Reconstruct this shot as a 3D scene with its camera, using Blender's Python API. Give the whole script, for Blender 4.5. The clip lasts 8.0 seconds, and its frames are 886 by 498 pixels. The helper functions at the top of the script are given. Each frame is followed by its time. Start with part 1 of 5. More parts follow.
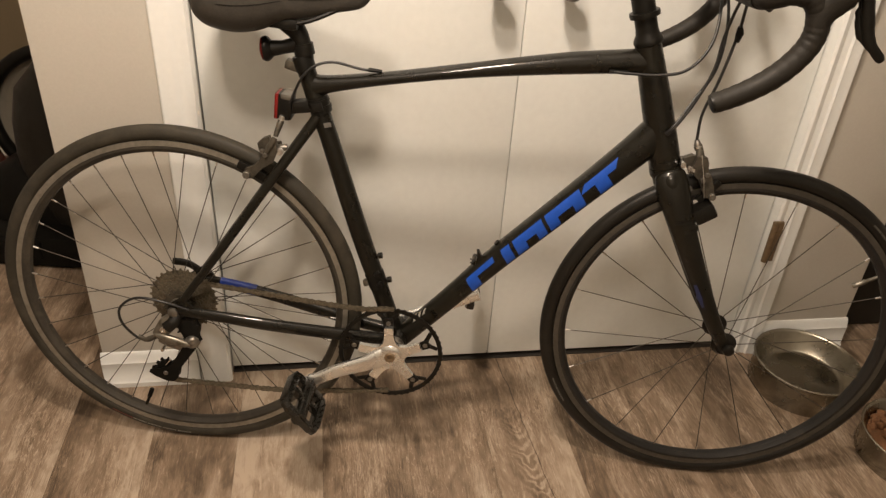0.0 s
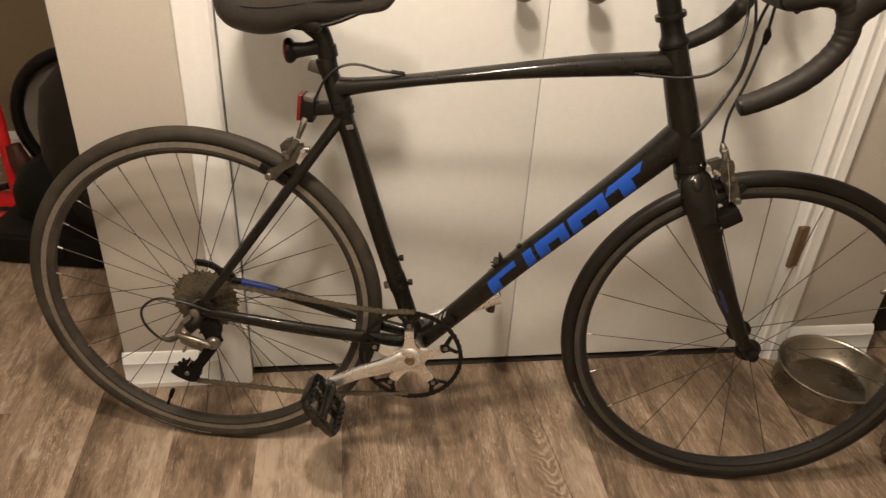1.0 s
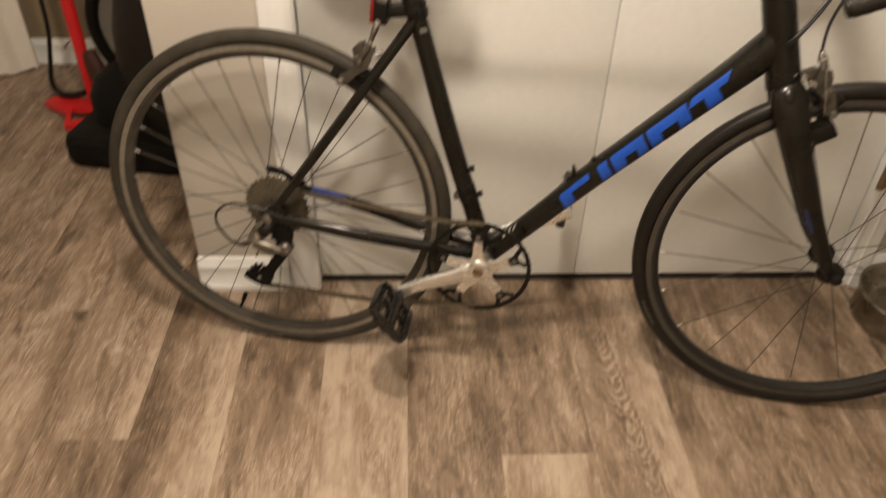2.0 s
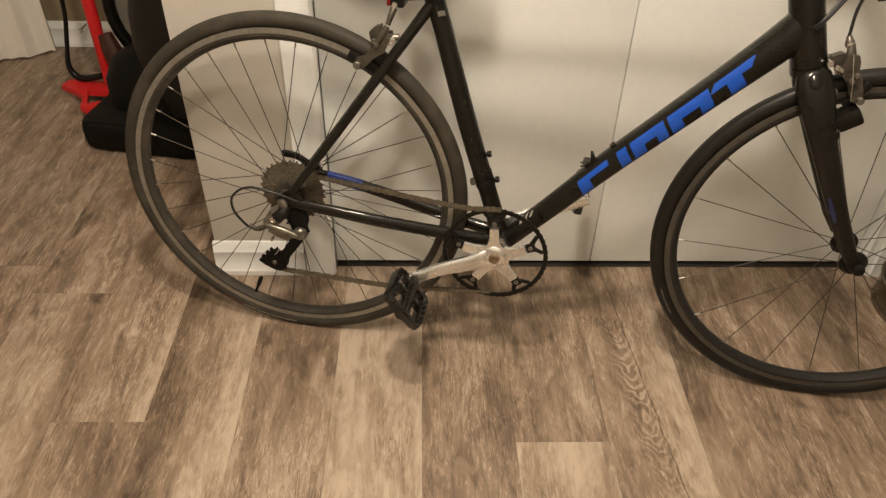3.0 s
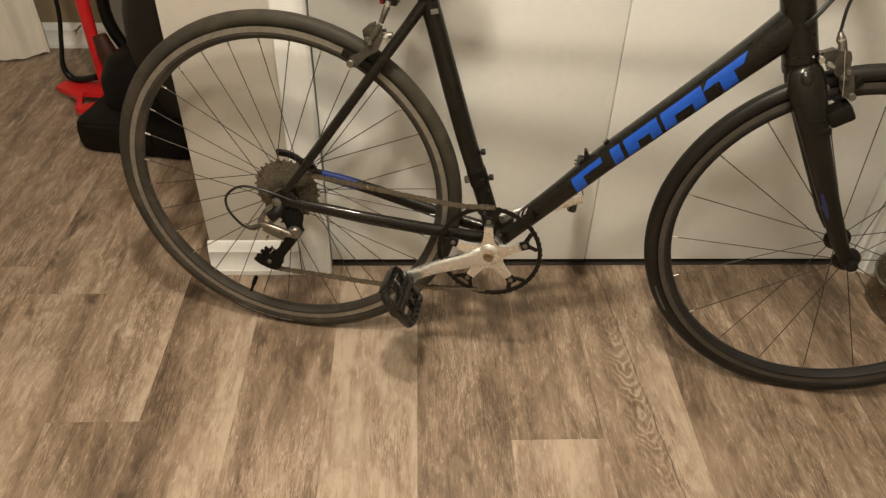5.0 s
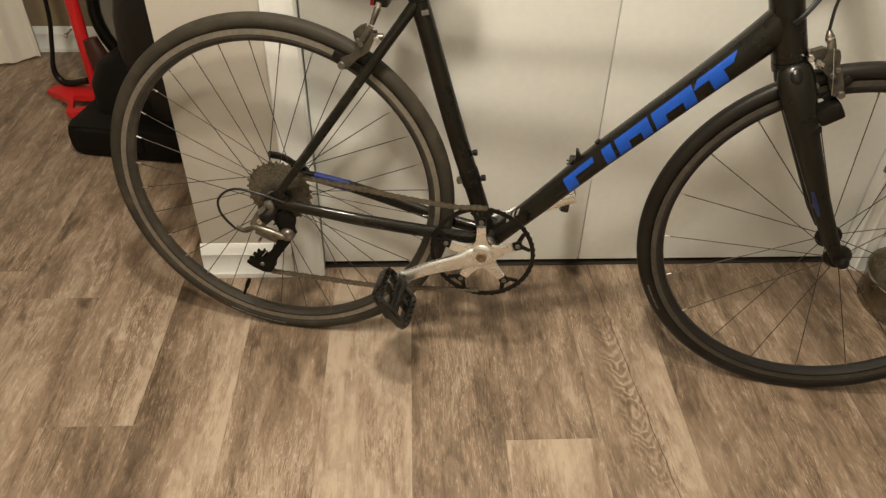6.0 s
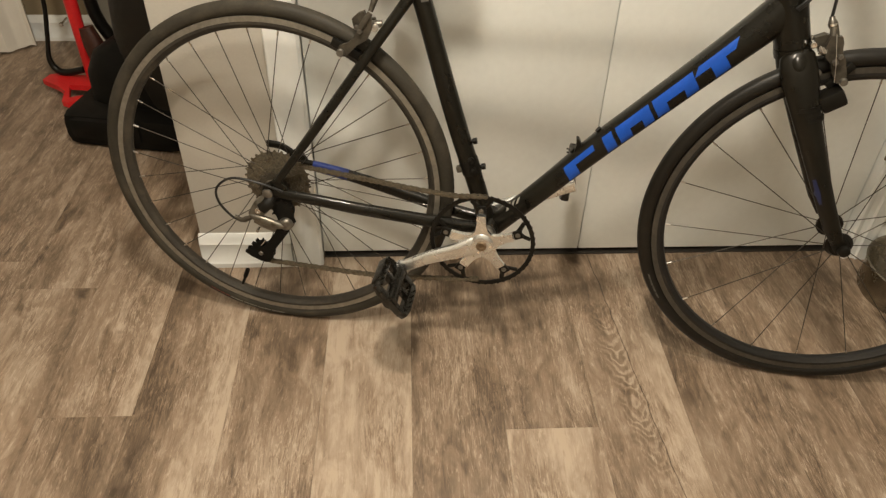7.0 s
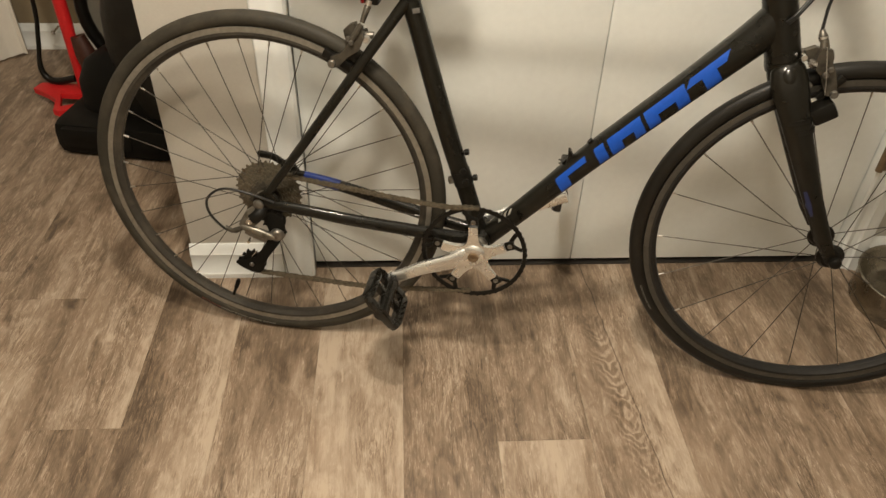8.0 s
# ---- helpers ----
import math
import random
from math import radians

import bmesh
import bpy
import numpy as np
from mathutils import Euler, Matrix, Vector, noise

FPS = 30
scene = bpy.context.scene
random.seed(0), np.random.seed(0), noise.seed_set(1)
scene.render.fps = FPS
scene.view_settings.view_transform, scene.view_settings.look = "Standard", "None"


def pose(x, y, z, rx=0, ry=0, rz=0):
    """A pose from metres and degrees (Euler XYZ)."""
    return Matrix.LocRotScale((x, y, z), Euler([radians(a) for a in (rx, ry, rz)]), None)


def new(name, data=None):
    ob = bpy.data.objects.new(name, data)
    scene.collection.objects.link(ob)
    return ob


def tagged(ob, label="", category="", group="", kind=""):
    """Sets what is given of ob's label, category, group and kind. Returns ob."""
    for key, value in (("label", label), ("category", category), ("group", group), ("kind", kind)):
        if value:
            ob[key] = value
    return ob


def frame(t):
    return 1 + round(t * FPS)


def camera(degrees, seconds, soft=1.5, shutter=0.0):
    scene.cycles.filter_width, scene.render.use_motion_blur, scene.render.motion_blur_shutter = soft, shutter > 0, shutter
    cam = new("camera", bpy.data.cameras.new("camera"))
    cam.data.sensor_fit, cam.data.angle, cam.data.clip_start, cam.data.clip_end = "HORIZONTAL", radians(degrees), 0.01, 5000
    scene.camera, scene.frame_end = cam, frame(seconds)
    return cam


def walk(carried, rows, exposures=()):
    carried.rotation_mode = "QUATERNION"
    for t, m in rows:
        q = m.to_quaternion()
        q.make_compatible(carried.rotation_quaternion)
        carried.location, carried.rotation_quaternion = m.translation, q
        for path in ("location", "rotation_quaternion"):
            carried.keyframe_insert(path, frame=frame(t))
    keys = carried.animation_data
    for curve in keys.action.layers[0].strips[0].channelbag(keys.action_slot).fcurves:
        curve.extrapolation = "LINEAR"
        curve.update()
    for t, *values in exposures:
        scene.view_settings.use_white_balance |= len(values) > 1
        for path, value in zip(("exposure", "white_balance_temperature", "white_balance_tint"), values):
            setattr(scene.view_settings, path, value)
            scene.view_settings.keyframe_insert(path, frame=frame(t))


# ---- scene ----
cam = camera(61.80, 8.0, soft=1.35, shutter=1.0)
ROWS = [
    (0, 0.4938, -1.1046, 1.1825, 58.22, -3.261, 2.504),
    (0.5, 0.4914, -1.102, 1.1783, 58.387, -3.491, 3.051),
    (1, 0.4856, -1.0999, 1.18, 58.328, -2.893, 3.809),
    (1.2, 0.4855, -1.0994, 1.1783, 58.295, -2.833, 4.321),
    (1.4, 0.4854, -1.0989, 1.1766, 57.351, -2.243, 5.322),
    (1.5, 0.4854, -1.0986, 1.1757, 56.586, -1.934, 6.001),
    (1.7, 0.4792, -1.0982, 1.1678, 54.566, -1.544, 7.453),
    (2, 0.4698, -1.0977, 1.1559, 52.022, -1.504, 8.564),
    (2.2, 0.4723, -1.0926, 1.1603, 50.643, -1.239, 9.539),
    (3.5, 0.4601, -1.0901, 1.1452, 51.118, -1.224, 9.692),
    (4, 0.4629, -1.0945, 1.1474, 51.229, -1.2, 9.718),
    (4.5, 0.4668, -1.0951, 1.1458, 51.015, -1.178, 9.625),
    (6, 0.4733, -1.0953, 1.1455, 51.158, -1.027, 8.704),
    (6.5, 0.4721, -1.0953, 1.1422, 50.975, -0.87, 8.626),
    (7, 0.4692, -1.0924, 1.1394, 50.42, -1.051, 8.495),
    (7.5, 0.4654, -1.0878, 1.1373, 50.543, -1.362, 8.485),
    (8, 0.472, -1.084, 1.1418, 51.006, -1.387, 8.164),
]
walk(cam, [(t, pose(x, y, z, rx, ry, rz)) for t, x, y, z, rx, ry, rz in ROWS],
     [(0.0, 0.05, 6610, 14), (1.4, 0.05, 6610, 14), (2.2, 0.20, 6640, 13), (3.5, 0.24, 6430, 9), (4.6, 0.24, 6400, 8), (6.2, 0.24, 6290, 6), (8.0, 0.24, 6290, 6)])

# ---- world and light ----
world = bpy.data.worlds.new("world")
world.use_nodes = True
scene.world = world
world.node_tree.nodes["Background"].inputs[0].default_value = (0.9, 0.75, 0.55, 1)
world.node_tree.nodes["Background"].inputs[1].default_value = 0.01
scene.view_settings.exposure = 0.0

# two unseen lamps placed from the cast shadows, under an added pendant's shades
LAMP = (0.27, -0.79, 2.06)
BULBS = [(0.325, -0.56, 80.0, 0.078), (0.21, -1.04, 43.0, 0.080)]
for x, y, power, radius in BULBS:
    lamp = bpy.data.lights.new("bulb_light", "POINT")
    lamp.shadow_soft_size = radius
    lamp.energy, lamp.color = power, (1.0, 0.870, 0.712)
    new("bulb_light", lamp).location = (x, y, LAMP[2])


# ---- materials ----
def shader(name):
    m = bpy.data.materials.new(name)
    m.use_nodes = True
    nt = m.node_tree
    return m, nt, nt.nodes["Principled BSDF"]


def node(nt, kind, links=(), **values):
    n = nt.nodes.new(kind)
    for key, value in values.items():
        n.inputs[key.replace("_", " ")].default_value = value
    for socket, source in links:
        nt.links.new(source, n.inputs[socket])
    return n


def ramp(nt, source, stops):
    n = nt.nodes.new("ShaderNodeValToRGB")
    nt.links.new(source, n.inputs[0])
    e = n.color_ramp.elements
    while len(e) < len(stops):
        e.new(0.5)
    for k, (p, c) in zip(e, stops):
        k.position, k.color = p, (*c, 1)
    return n


def mat(name, color, rough=0.5, metal=0.0, var=0.12, scale=9.0, fine=140.0, bump=0.08, coat=0.0, dirt=None, dirt_at=0.62, spec=0.5):
    """A plain surface with broad and fine variation, a little relief, and dirt patches where wanted."""
    m, nt, b = shader(name)
    at = node(nt, "ShaderNodeTexCoord").outputs["Object"]
    broad = node(nt, "ShaderNodeTexNoise", [("Vector", at)], Scale=scale, Detail=5.0, Roughness=0.6)
    grain = node(nt, "ShaderNodeTexNoise", [("Vector", at)], Scale=fine, Detail=3.0)
    mix = node(nt, "ShaderNodeMath", [(0, broad.outputs["Fac"]), (1, grain.outputs["Fac"])])
    mix.operation = "ADD"
    lo = tuple(max(0.0, c * (1 - var)) for c in color)
    hi = tuple(min(1.0, c * (1 + var)) for c in color)
    half = node(nt, "ShaderNodeMath", [(0, mix.outputs[0])])
    half.operation = "MULTIPLY"
    half.inputs[1].default_value = 0.5
    col = ramp(nt, half.outputs[0], [(0.32, lo), (0.68, hi)]).outputs[0]
    if dirt:
        mask = ramp(nt, broad.outputs["Fac"], [(dirt_at - 0.08, (0, 0, 0)), (dirt_at + 0.1, (1, 1, 1))])
        mx = node(nt, "ShaderNodeMix", [("Factor", mask.outputs[0])])
        mx.data_type = "RGBA"
        nt.links.new(col, mx.inputs[6])
        mx.inputs[7].default_value = (*dirt, 1)
        col = mx.outputs[2]
    nt.links.new(col, b.inputs["Base Color"])
    r = node(nt, "ShaderNodeMapRange", [("Value", broad.outputs["Fac"])])
    r.inputs[1].default_value, r.inputs[2].default_value = 0.3, 0.7
    r.inputs[3].default_value, r.inputs[4].default_value = max(0.03, rough - 0.07), min(1, rough + 0.09)
    nt.links.new(r.outputs[0], b.inputs["Roughness"])
    b.inputs["Metallic"].default_value = metal
    b.inputs["Coat Weight"].default_value = coat
    b.inputs["Specular IOR Level"].default_value = spec
    if bump:
        bp = node(nt, "ShaderNodeBump", [("Height", grain.outputs["Fac"])], Strength=bump, Distance=0.002)
        nt.links.new(bp.outputs[0], b.inputs["Normal"])
    return m


def plank_mat():
    """Weathered grey-brown oak vinyl: streaks along the board, flat-sawn arches, a tone for each board, some with shade
    put in.
    """
    m, nt, b = shader("vinyl_plank")
    info = nt.nodes.new("ShaderNodeObjectInfo")
    at = node(nt, "ShaderNodeTexCoord").outputs["Object"]
    shift = node(nt, "ShaderNodeVectorMath", [(0, info.outputs["Random"])])
    shift.operation = "MULTIPLY"
    shift.inputs[1].default_value = (37.0, 53.0, 0.0)
    place = node(nt, "ShaderNodeVectorMath", [(0, at), (1, shift.outputs[0])])
    place.operation = "ADD"

    def stretched(sx, sy, scale, detail, rough=0.6, dist=0.0):
        mp = node(nt, "ShaderNodeMapping", [("Vector", place.outputs[0])])
        mp.inputs["Scale"].default_value = (sx, sy, 1)
        return node(nt, "ShaderNodeTexNoise", [("Vector", mp.outputs[0])], Scale=scale, Detail=detail, Roughness=rough, Distortion=dist)

    # the grain wavers: the place is pushed sideways along the board
    sway = node(nt, "ShaderNodeMapping", [("Vector", place.outputs[0])])
    sway.inputs["Scale"].default_value = (5.0, 2.6, 1)
    wave = node(nt, "ShaderNodeTexNoise", [("Vector", sway.outputs[0])], Scale=1.0, Detail=2.0, Roughness=0.5)
    push = node(nt, "ShaderNodeVectorMath", [(0, wave.outputs["Color"])])
    push.operation = "MULTIPLY"
    push.inputs[1].default_value = (0.045, 0.0, 0.0)
    bent = node(nt, "ShaderNodeVectorMath", [(0, place.outputs[0]), (1, push.outputs[0])])
    bent.operation = "ADD"
    place = bent

    band = stretched(9, 0.9, 1.4, 3, 0.5, 0.5)
    blotch = stretched(10, 2.6, 1.6, 5, 0.60, 0.6)
    mottle = stretched(17, 6.5, 1.7, 5, 0.62, 1.4)
    streak = stretched(46, 2.6, 1.5, 5, 0.62, 0.5)
    pores = stretched(150, 7, 2.0, 4, 0.68, 0.25)
    fleck = stretched(120, 20, 1.5, 4, 0.65, 0.9)
    scratch = stretched(110, 9, 1.5, 4, 0.65, 0.7)
    knot = stretched(14, 7.0, 1.0, 3, 0.55, 0.4)
    lines = stretched(40, 3.6, 2.0, 3, 0.55, 0.9)
    fine_lines = stretched(80, 9.0, 2.0, 2, 0.5, 0.7)
    patch = stretched(6, 2.0, 1.5, 2, 0.5, 0.3)
    tone = node(nt, "ShaderNodeSeparateColor", [("Color", info.outputs["Color"])])

    def math_node(op, p, q):
        n = nt.nodes.new("ShaderNodeMath")
        n.operation = op
        for k, v in enumerate((p, q)):
            if isinstance(v, (int, float)):
                n.inputs[k].default_value = v
            else:
                nt.links.new(v, n.inputs[k])
        return n.outputs[0]

    def weighed(n, k):
        return math_node("MULTIPLY", math_node("SUBTRACT", n.outputs["Fac"], 0.5), k)

    def beyond(n, edge, k):
        """What rises above an edge: rare flecks and knots."""
        return math_node("MULTIPLY", math_node("MAXIMUM", math_node("SUBTRACT", n.outputs["Fac"], edge), 0.0), k)

    total = math_node("ADD", weighed(band, 0.56), weighed(blotch, 0.80))
    total = math_node("ADD", total, weighed(mottle, 0.62))
    total = math_node("ADD", total, weighed(streak, 0.30))
    total = math_node("ADD", total, weighed(pores, 0.20))
    total = math_node("ADD", total, math_node("ADD", beyond(fleck, 0.575, 2.0), beyond(knot, 0.62, -2.2)))
    total = math_node("ADD", total, beyond(scratch, 0.59, -1.2))

    pale = stretched(22, 3.2, 1.5, 5, 0.65, 1.2)
    total = math_node("ADD", total, beyond(pale, 0.56, 1.5))

    def ridge(n, width, k):
        """Thin lines where the noise crosses its middle."""
        near_mid = math_node("SUBTRACT", width, math_node("ABSOLUTE", math_node("SUBTRACT", n.outputs["Fac"], 0.5), 0))
        return math_node("MULTIPLY", math_node("MAXIMUM", near_mid, 0.0), k / width)

    grain = math_node("ADD", ridge(lines, 0.030, -0.20), ridge(fine_lines, 0.040, 0.26))
    where = math_node("MULTIPLY", math_node("SUBTRACT", patch.outputs["Fac"], 0.36), 4.0)
    where = math_node("SUBTRACT", where, math_node("MULTIPLY", tone.outputs["Red"], 2.0))
    where = math_node("MINIMUM", math_node("MAXIMUM", where, 0.15), 1.0)
    total = math_node("ADD", total, math_node("MULTIPLY", grain, where))
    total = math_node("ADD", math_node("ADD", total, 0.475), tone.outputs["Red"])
    # some boards run from dark to light across their width
    across = node(nt, "ShaderNodeSeparateXYZ", [("Vector", at)])
    total = math_node("ADD", total, math_node("MULTIPLY", across.outputs["X"], math_node("MULTIPLY", tone.outputs["Blue"], 6.0)))

    # one board is flat-sawn: nested arches along a crack
    xyz = node(nt, "ShaderNodeSeparateXYZ", [("Vector", at)])
    wob = node(nt, "ShaderNodeTexNoise", [("Vector", at)], Scale=16.0, Detail=3.0)
    wobble = math_node("MULTIPLY", math_node("SUBTRACT", wob.outputs["Fac"], 0.5), 0.014)
    line = math_node("SUBTRACT", 0.018, math_node("MULTIPLY", xyz.outputs["Y"], 0.07))
    away = math_node("ADD", math_node("SUBTRACT", xyz.outputs["X"], line), wobble)
    side = math_node("ABSOLUTE", math_node("ADD", away, 0.022), 0)
    bend = math_node("MULTIPLY", math_node("POWER", side, 1.3), 4.2)
    arch_at = math_node("ADD", math_node("SUBTRACT", xyz.outputs["Y"], bend), math_node("MULTIPLY", wob.outputs["Fac"], 0.12))
    oval = math_node("SQRT", math_node("ADD", math_node("POWER", side, 2.0), math_node("POWER", math_node("MULTIPLY", xyz.outputs["Y"], 0.42), 2.0)), 0)
    oval = math_node("ADD", oval, math_node("MULTIPLY", math_node("SUBTRACT", wob.outputs["Fac"], 0.5), 0.03))
    in_oval = math_node("LESS_THAN", oval, 0.018)
    ring_at = math_node("ADD", math_node("MULTIPLY", arch_at, math_node("SUBTRACT", 1.0, in_oval)), math_node("MULTIPLY", math_node("MULTIPLY", oval, 1.7), in_oval))
    rings = math_node("SINE", math_node("MULTIPLY", ring_at, 240.0), 0)
    rings = math_node("SUBTRACT", math_node("MULTIPLY", math_node("MAXIMUM", rings, -0.4), 1.0), 0.1)
    near = math_node("SUBTRACT", 1.30, math_node("MULTIPLY", side, 36.0))
    near = math_node("MINIMUM", math_node("MAXIMUM", near, 0.0), 1.0)
    reach = math_node("SUBTRACT", 1.35, math_node("MULTIPLY", math_node("ABSOLUTE", math_node("SUBTRACT", xyz.outputs["Y"], 0.05), 0), 4.6))
    near = math_node("MULTIPLY", near, math_node("MINIMUM", math_node("MAXIMUM", reach, 0.0), 1.0))
    arch = math_node("MULTIPLY", math_node("ADD", rings, 0.25), math_node("MULTIPLY", near, 0.22))
    crack = math_node("MULTIPLY", math_node("LESS_THAN", math_node("ABSOLUTE", away, 0), 0.0011), -0.36)
    total = math_node("ADD", total, math_node("MULTIPLY", math_node("ADD", arch, crack), tone.outputs["Green"]))
    cr = ramp(nt, total, [(0.10, (0.060, 0.040, 0.025)), (0.36, (0.150, 0.105, 0.069)), (0.56, (0.258, 0.188, 0.130)), (0.86, (0.440, 0.356, 0.272))])
    nt.links.new(cr.outputs[0], b.inputs["Base Color"])
    rr = node(nt, "ShaderNodeMapRange", [("Value", streak.outputs["Fac"])])
    rr.inputs[3].default_value, rr.inputs[4].default_value = 0.36, 0.56
    nt.links.new(rr.outputs[0], b.inputs["Roughness"])
    bp = node(nt, "ShaderNodeBump", [("Height", pores.outputs["Fac"])], Strength=0.18, Distance=0.0012)
    nt.links.new(bp.outputs[0], b.inputs["Normal"])
    return m


DOOR = mat("door_paint", (0.785, 0.80, 0.772), 0.42, var=0.035, scale=2.5, fine=60, bump=0.03)
WALL = mat("wall_paint", (0.515, 0.485, 0.43), 0.75, var=0.04, scale=2.0, fine=230, bump=0.10)
TRIM = mat("trim_paint", (0.785, 0.795, 0.775), 0.35, var=0.03, scale=4, fine=90, bump=0.03)
# darker and yellower than the other walls, used on the back wall only
TAN = mat("tan_back_wall", (0.23, 0.18, 0.11), 0.8, var=0.06, scale=2.0, fine=230, bump=0.10)
CEIL = mat("ceiling_paint", (0.78, 0.77, 0.74), 0.9, var=0.03)
PLANK = plank_mat()
SUBFLOOR = mat("subfloor", (0.022, 0.018, 0.014), 0.9)
FRAME = mat("frame_paint", (0.0078, 0.0068, 0.0046), 0.30, var=0.2, scale=30, bump=0.004, coat=0.45, dirt=(0.011, 0.0095, 0.007), dirt_at=0.72, spec=0.12)
BLUE = mat("blue_decal", (0.005, 0.070, 0.43), 0.36, var=0.12, scale=40, bump=0.02)
RUBBER = mat("tyre_rubber", (0.029, 0.0248, 0.0172), 0.66, var=0.22, scale=14, fine=420, bump=0.12, dirt=(0.054, 0.045, 0.032), dirt_at=0.60, spec=0.35)
RIM = mat("rim_black", (0.018, 0.017, 0.016), 0.38, metal=0.3, var=0.2, scale=20, bump=0.03)
TRACK = mat("brake_track", (0.27, 0.25, 0.21), 0.36, metal=0.6, var=0.2, scale=60, bump=0.05)
REAR_RIM = mat("rear_rim", (0.034, 0.029, 0.022), 0.5, metal=0.15, var=0.25, scale=20, bump=0.03, dirt=(0.065, 0.055, 0.040), dirt_at=0.62)
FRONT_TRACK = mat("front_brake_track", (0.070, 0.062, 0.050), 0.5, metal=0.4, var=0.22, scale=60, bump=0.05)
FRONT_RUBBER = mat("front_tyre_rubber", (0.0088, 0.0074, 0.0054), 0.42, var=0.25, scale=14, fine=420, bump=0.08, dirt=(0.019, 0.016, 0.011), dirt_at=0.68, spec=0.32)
LINK = mat("worn_link_alloy", (0.21, 0.192, 0.160), 0.36, metal=0.8, var=0.25, scale=50, bump=0.05, dirt=(0.10, 0.085, 0.06), dirt_at=0.58)
SPOKE = mat("spoke_steel", (0.060, 0.052, 0.043), 0.42, metal=0.6, var=0.2, bump=0)
NIPPLE = mat("nipple_alloy", (0.75, 0.72, 0.68), 0.25, metal=1.0, var=0.1, bump=0)
ALLOY = mat("polished_alloy", (0.82, 0.82, 0.80), 0.27, metal=0.95, var=0.02, scale=18, bump=0.004)
GREYALLOY = mat("dull_alloy", (0.23, 0.215, 0.19), 0.34, metal=0.85, var=0.2, scale=40, bump=0.05, dirt=(0.10, 0.08, 0.06))
# the decal blue, darkened for the shade on the far stay
SHADED_BLUE = mat("shaded_blue_decal", (0.010, 0.028, 0.17), 0.3, var=0.2, bump=0.02)
INK = mat("dark_blue_decal", (0.006, 0.013, 0.060), 0.3, var=0.2, bump=0.02)
DARKALLOY = mat("dark_alloy", (0.085, 0.074, 0.057), 0.40, metal=0.5, var=0.25, scale=40, bump=0.05, dirt=(0.03, 0.026, 0.02), dirt_at=0.58)
RUST = mat("rusty_steel", (0.150, 0.128, 0.092), 0.46, metal=0.55, var=0.5, scale=90, fine=300, bump=0.25, dirt=(0.080, 0.056, 0.033), dirt_at=0.60)
PLASTIC = mat("black_plastic", (0.0060, 0.0052, 0.0038), 0.38, var=0.25, scale=30, bump=0.04, spec=0.25)
BLACK = mat("matt_black_plastic", (0.0045, 0.0040, 0.0030), 0.55, var=0.2, scale=12, bump=0.04, spec=0.15)
PEDAL = mat("glossy_black_plastic", (0.0075, 0.0065, 0.0048), 0.22, var=0.3, scale=60, bump=0.05, spec=0.6)
SMOKED = mat("smoked_red_plastic", (0.045, 0.014, 0.008), 0.35, var=0.25, scale=14, bump=0.02)
PRINT = mat("faded_white_print", (0.24, 0.225, 0.195), 0.6, var=0.3, scale=160, bump=0)
PATCH = mat("faded_red_print", (0.16, 0.045, 0.032), 0.6, var=0.3, scale=160, bump=0)
TAPE = mat("bar_tape", (0.0115, 0.0092, 0.0062), 0.58, var=0.3, scale=30, fine=500, bump=0.25, spec=0.35)
LEATHER = mat("saddle_cover", (0.040, 0.036, 0.030), 0.55, var=0.25, scale=25, fine=300, bump=0.12)
CABLE = mat("cable_housing", (0.010, 0.010, 0.010), 0.35, var=0.2, bump=0)
REDLENS = mat("red_lens", (0.15, 0.007, 0.006), 0.18, var=0.2, scale=60, bump=0.05)
RED = mat("red_plastic", (0.55, 0.014, 0.016), 0.35, var=0.12, scale=12, bump=0.03)
STEEL = mat("bowl_steel", (0.29, 0.265, 0.215), 0.26, metal=1.0, var=0.1, scale=12, fine=80, bump=0.02)
# spun metal: the brushing runs round the bowl's axis
spun = STEEL.node_tree.nodes.new("ShaderNodeTangent")
spun.direction_type, spun.axis = "RADIAL", "Z"
STEEL.node_tree.links.new(spun.outputs[0], STEEL.node_tree.nodes["Principled BSDF"].inputs["Tangent"])
STEEL.node_tree.nodes["Principled BSDF"].inputs["Anisotropic"].default_value = 0.8
BRASS = mat("antique_brass", (0.19, 0.130, 0.075), 0.5, metal=0.5, var=0.25, scale=30, bump=0.06)
KIBBLE = mat("kibble", (0.18, 0.082, 0.034), 0.8, var=0.4, scale=60, fine=300, bump=0.4)
FABRIC = mat("grey_mesh", (0.24, 0.22, 0.18), 0.95, var=0.2, scale=12, fine=600, bump=0.4)
CLOTH = mat("white_curtain", (0.66, 0.62, 0.55), 0.95, var=0.06, scale=10, fine=500, bump=0.3)
WORN = mat("worn_grey", (0.11, 0.10, 0.088), 0.6, var=0.2, bump=0)


# ---- mesh helpers ----
def part(name, bm, material, parent=None, label="", place=None):
    """Links a bmesh as one mesh object, sharp where it folds by more than 38 degrees."""
    bmesh.ops.recalc_face_normals(bm, faces=bm.faces)
    for f in bm.faces:
        f.smooth = True
    for e in bm.edges:
        e.smooth = len(e.link_faces) == 2 and e.calc_face_angle(0) < radians(38)
    me = bpy.data.meshes.new(name)
    bm.to_mesh(me)
    bm.free()
    me.materials.append(material)
    ob = new(name, me)
    if place is not None:
        ob.matrix_basis = place
    if parent is not None:
        ob.parent = parent
    if label:
        tagged(ob, label)
    return ob


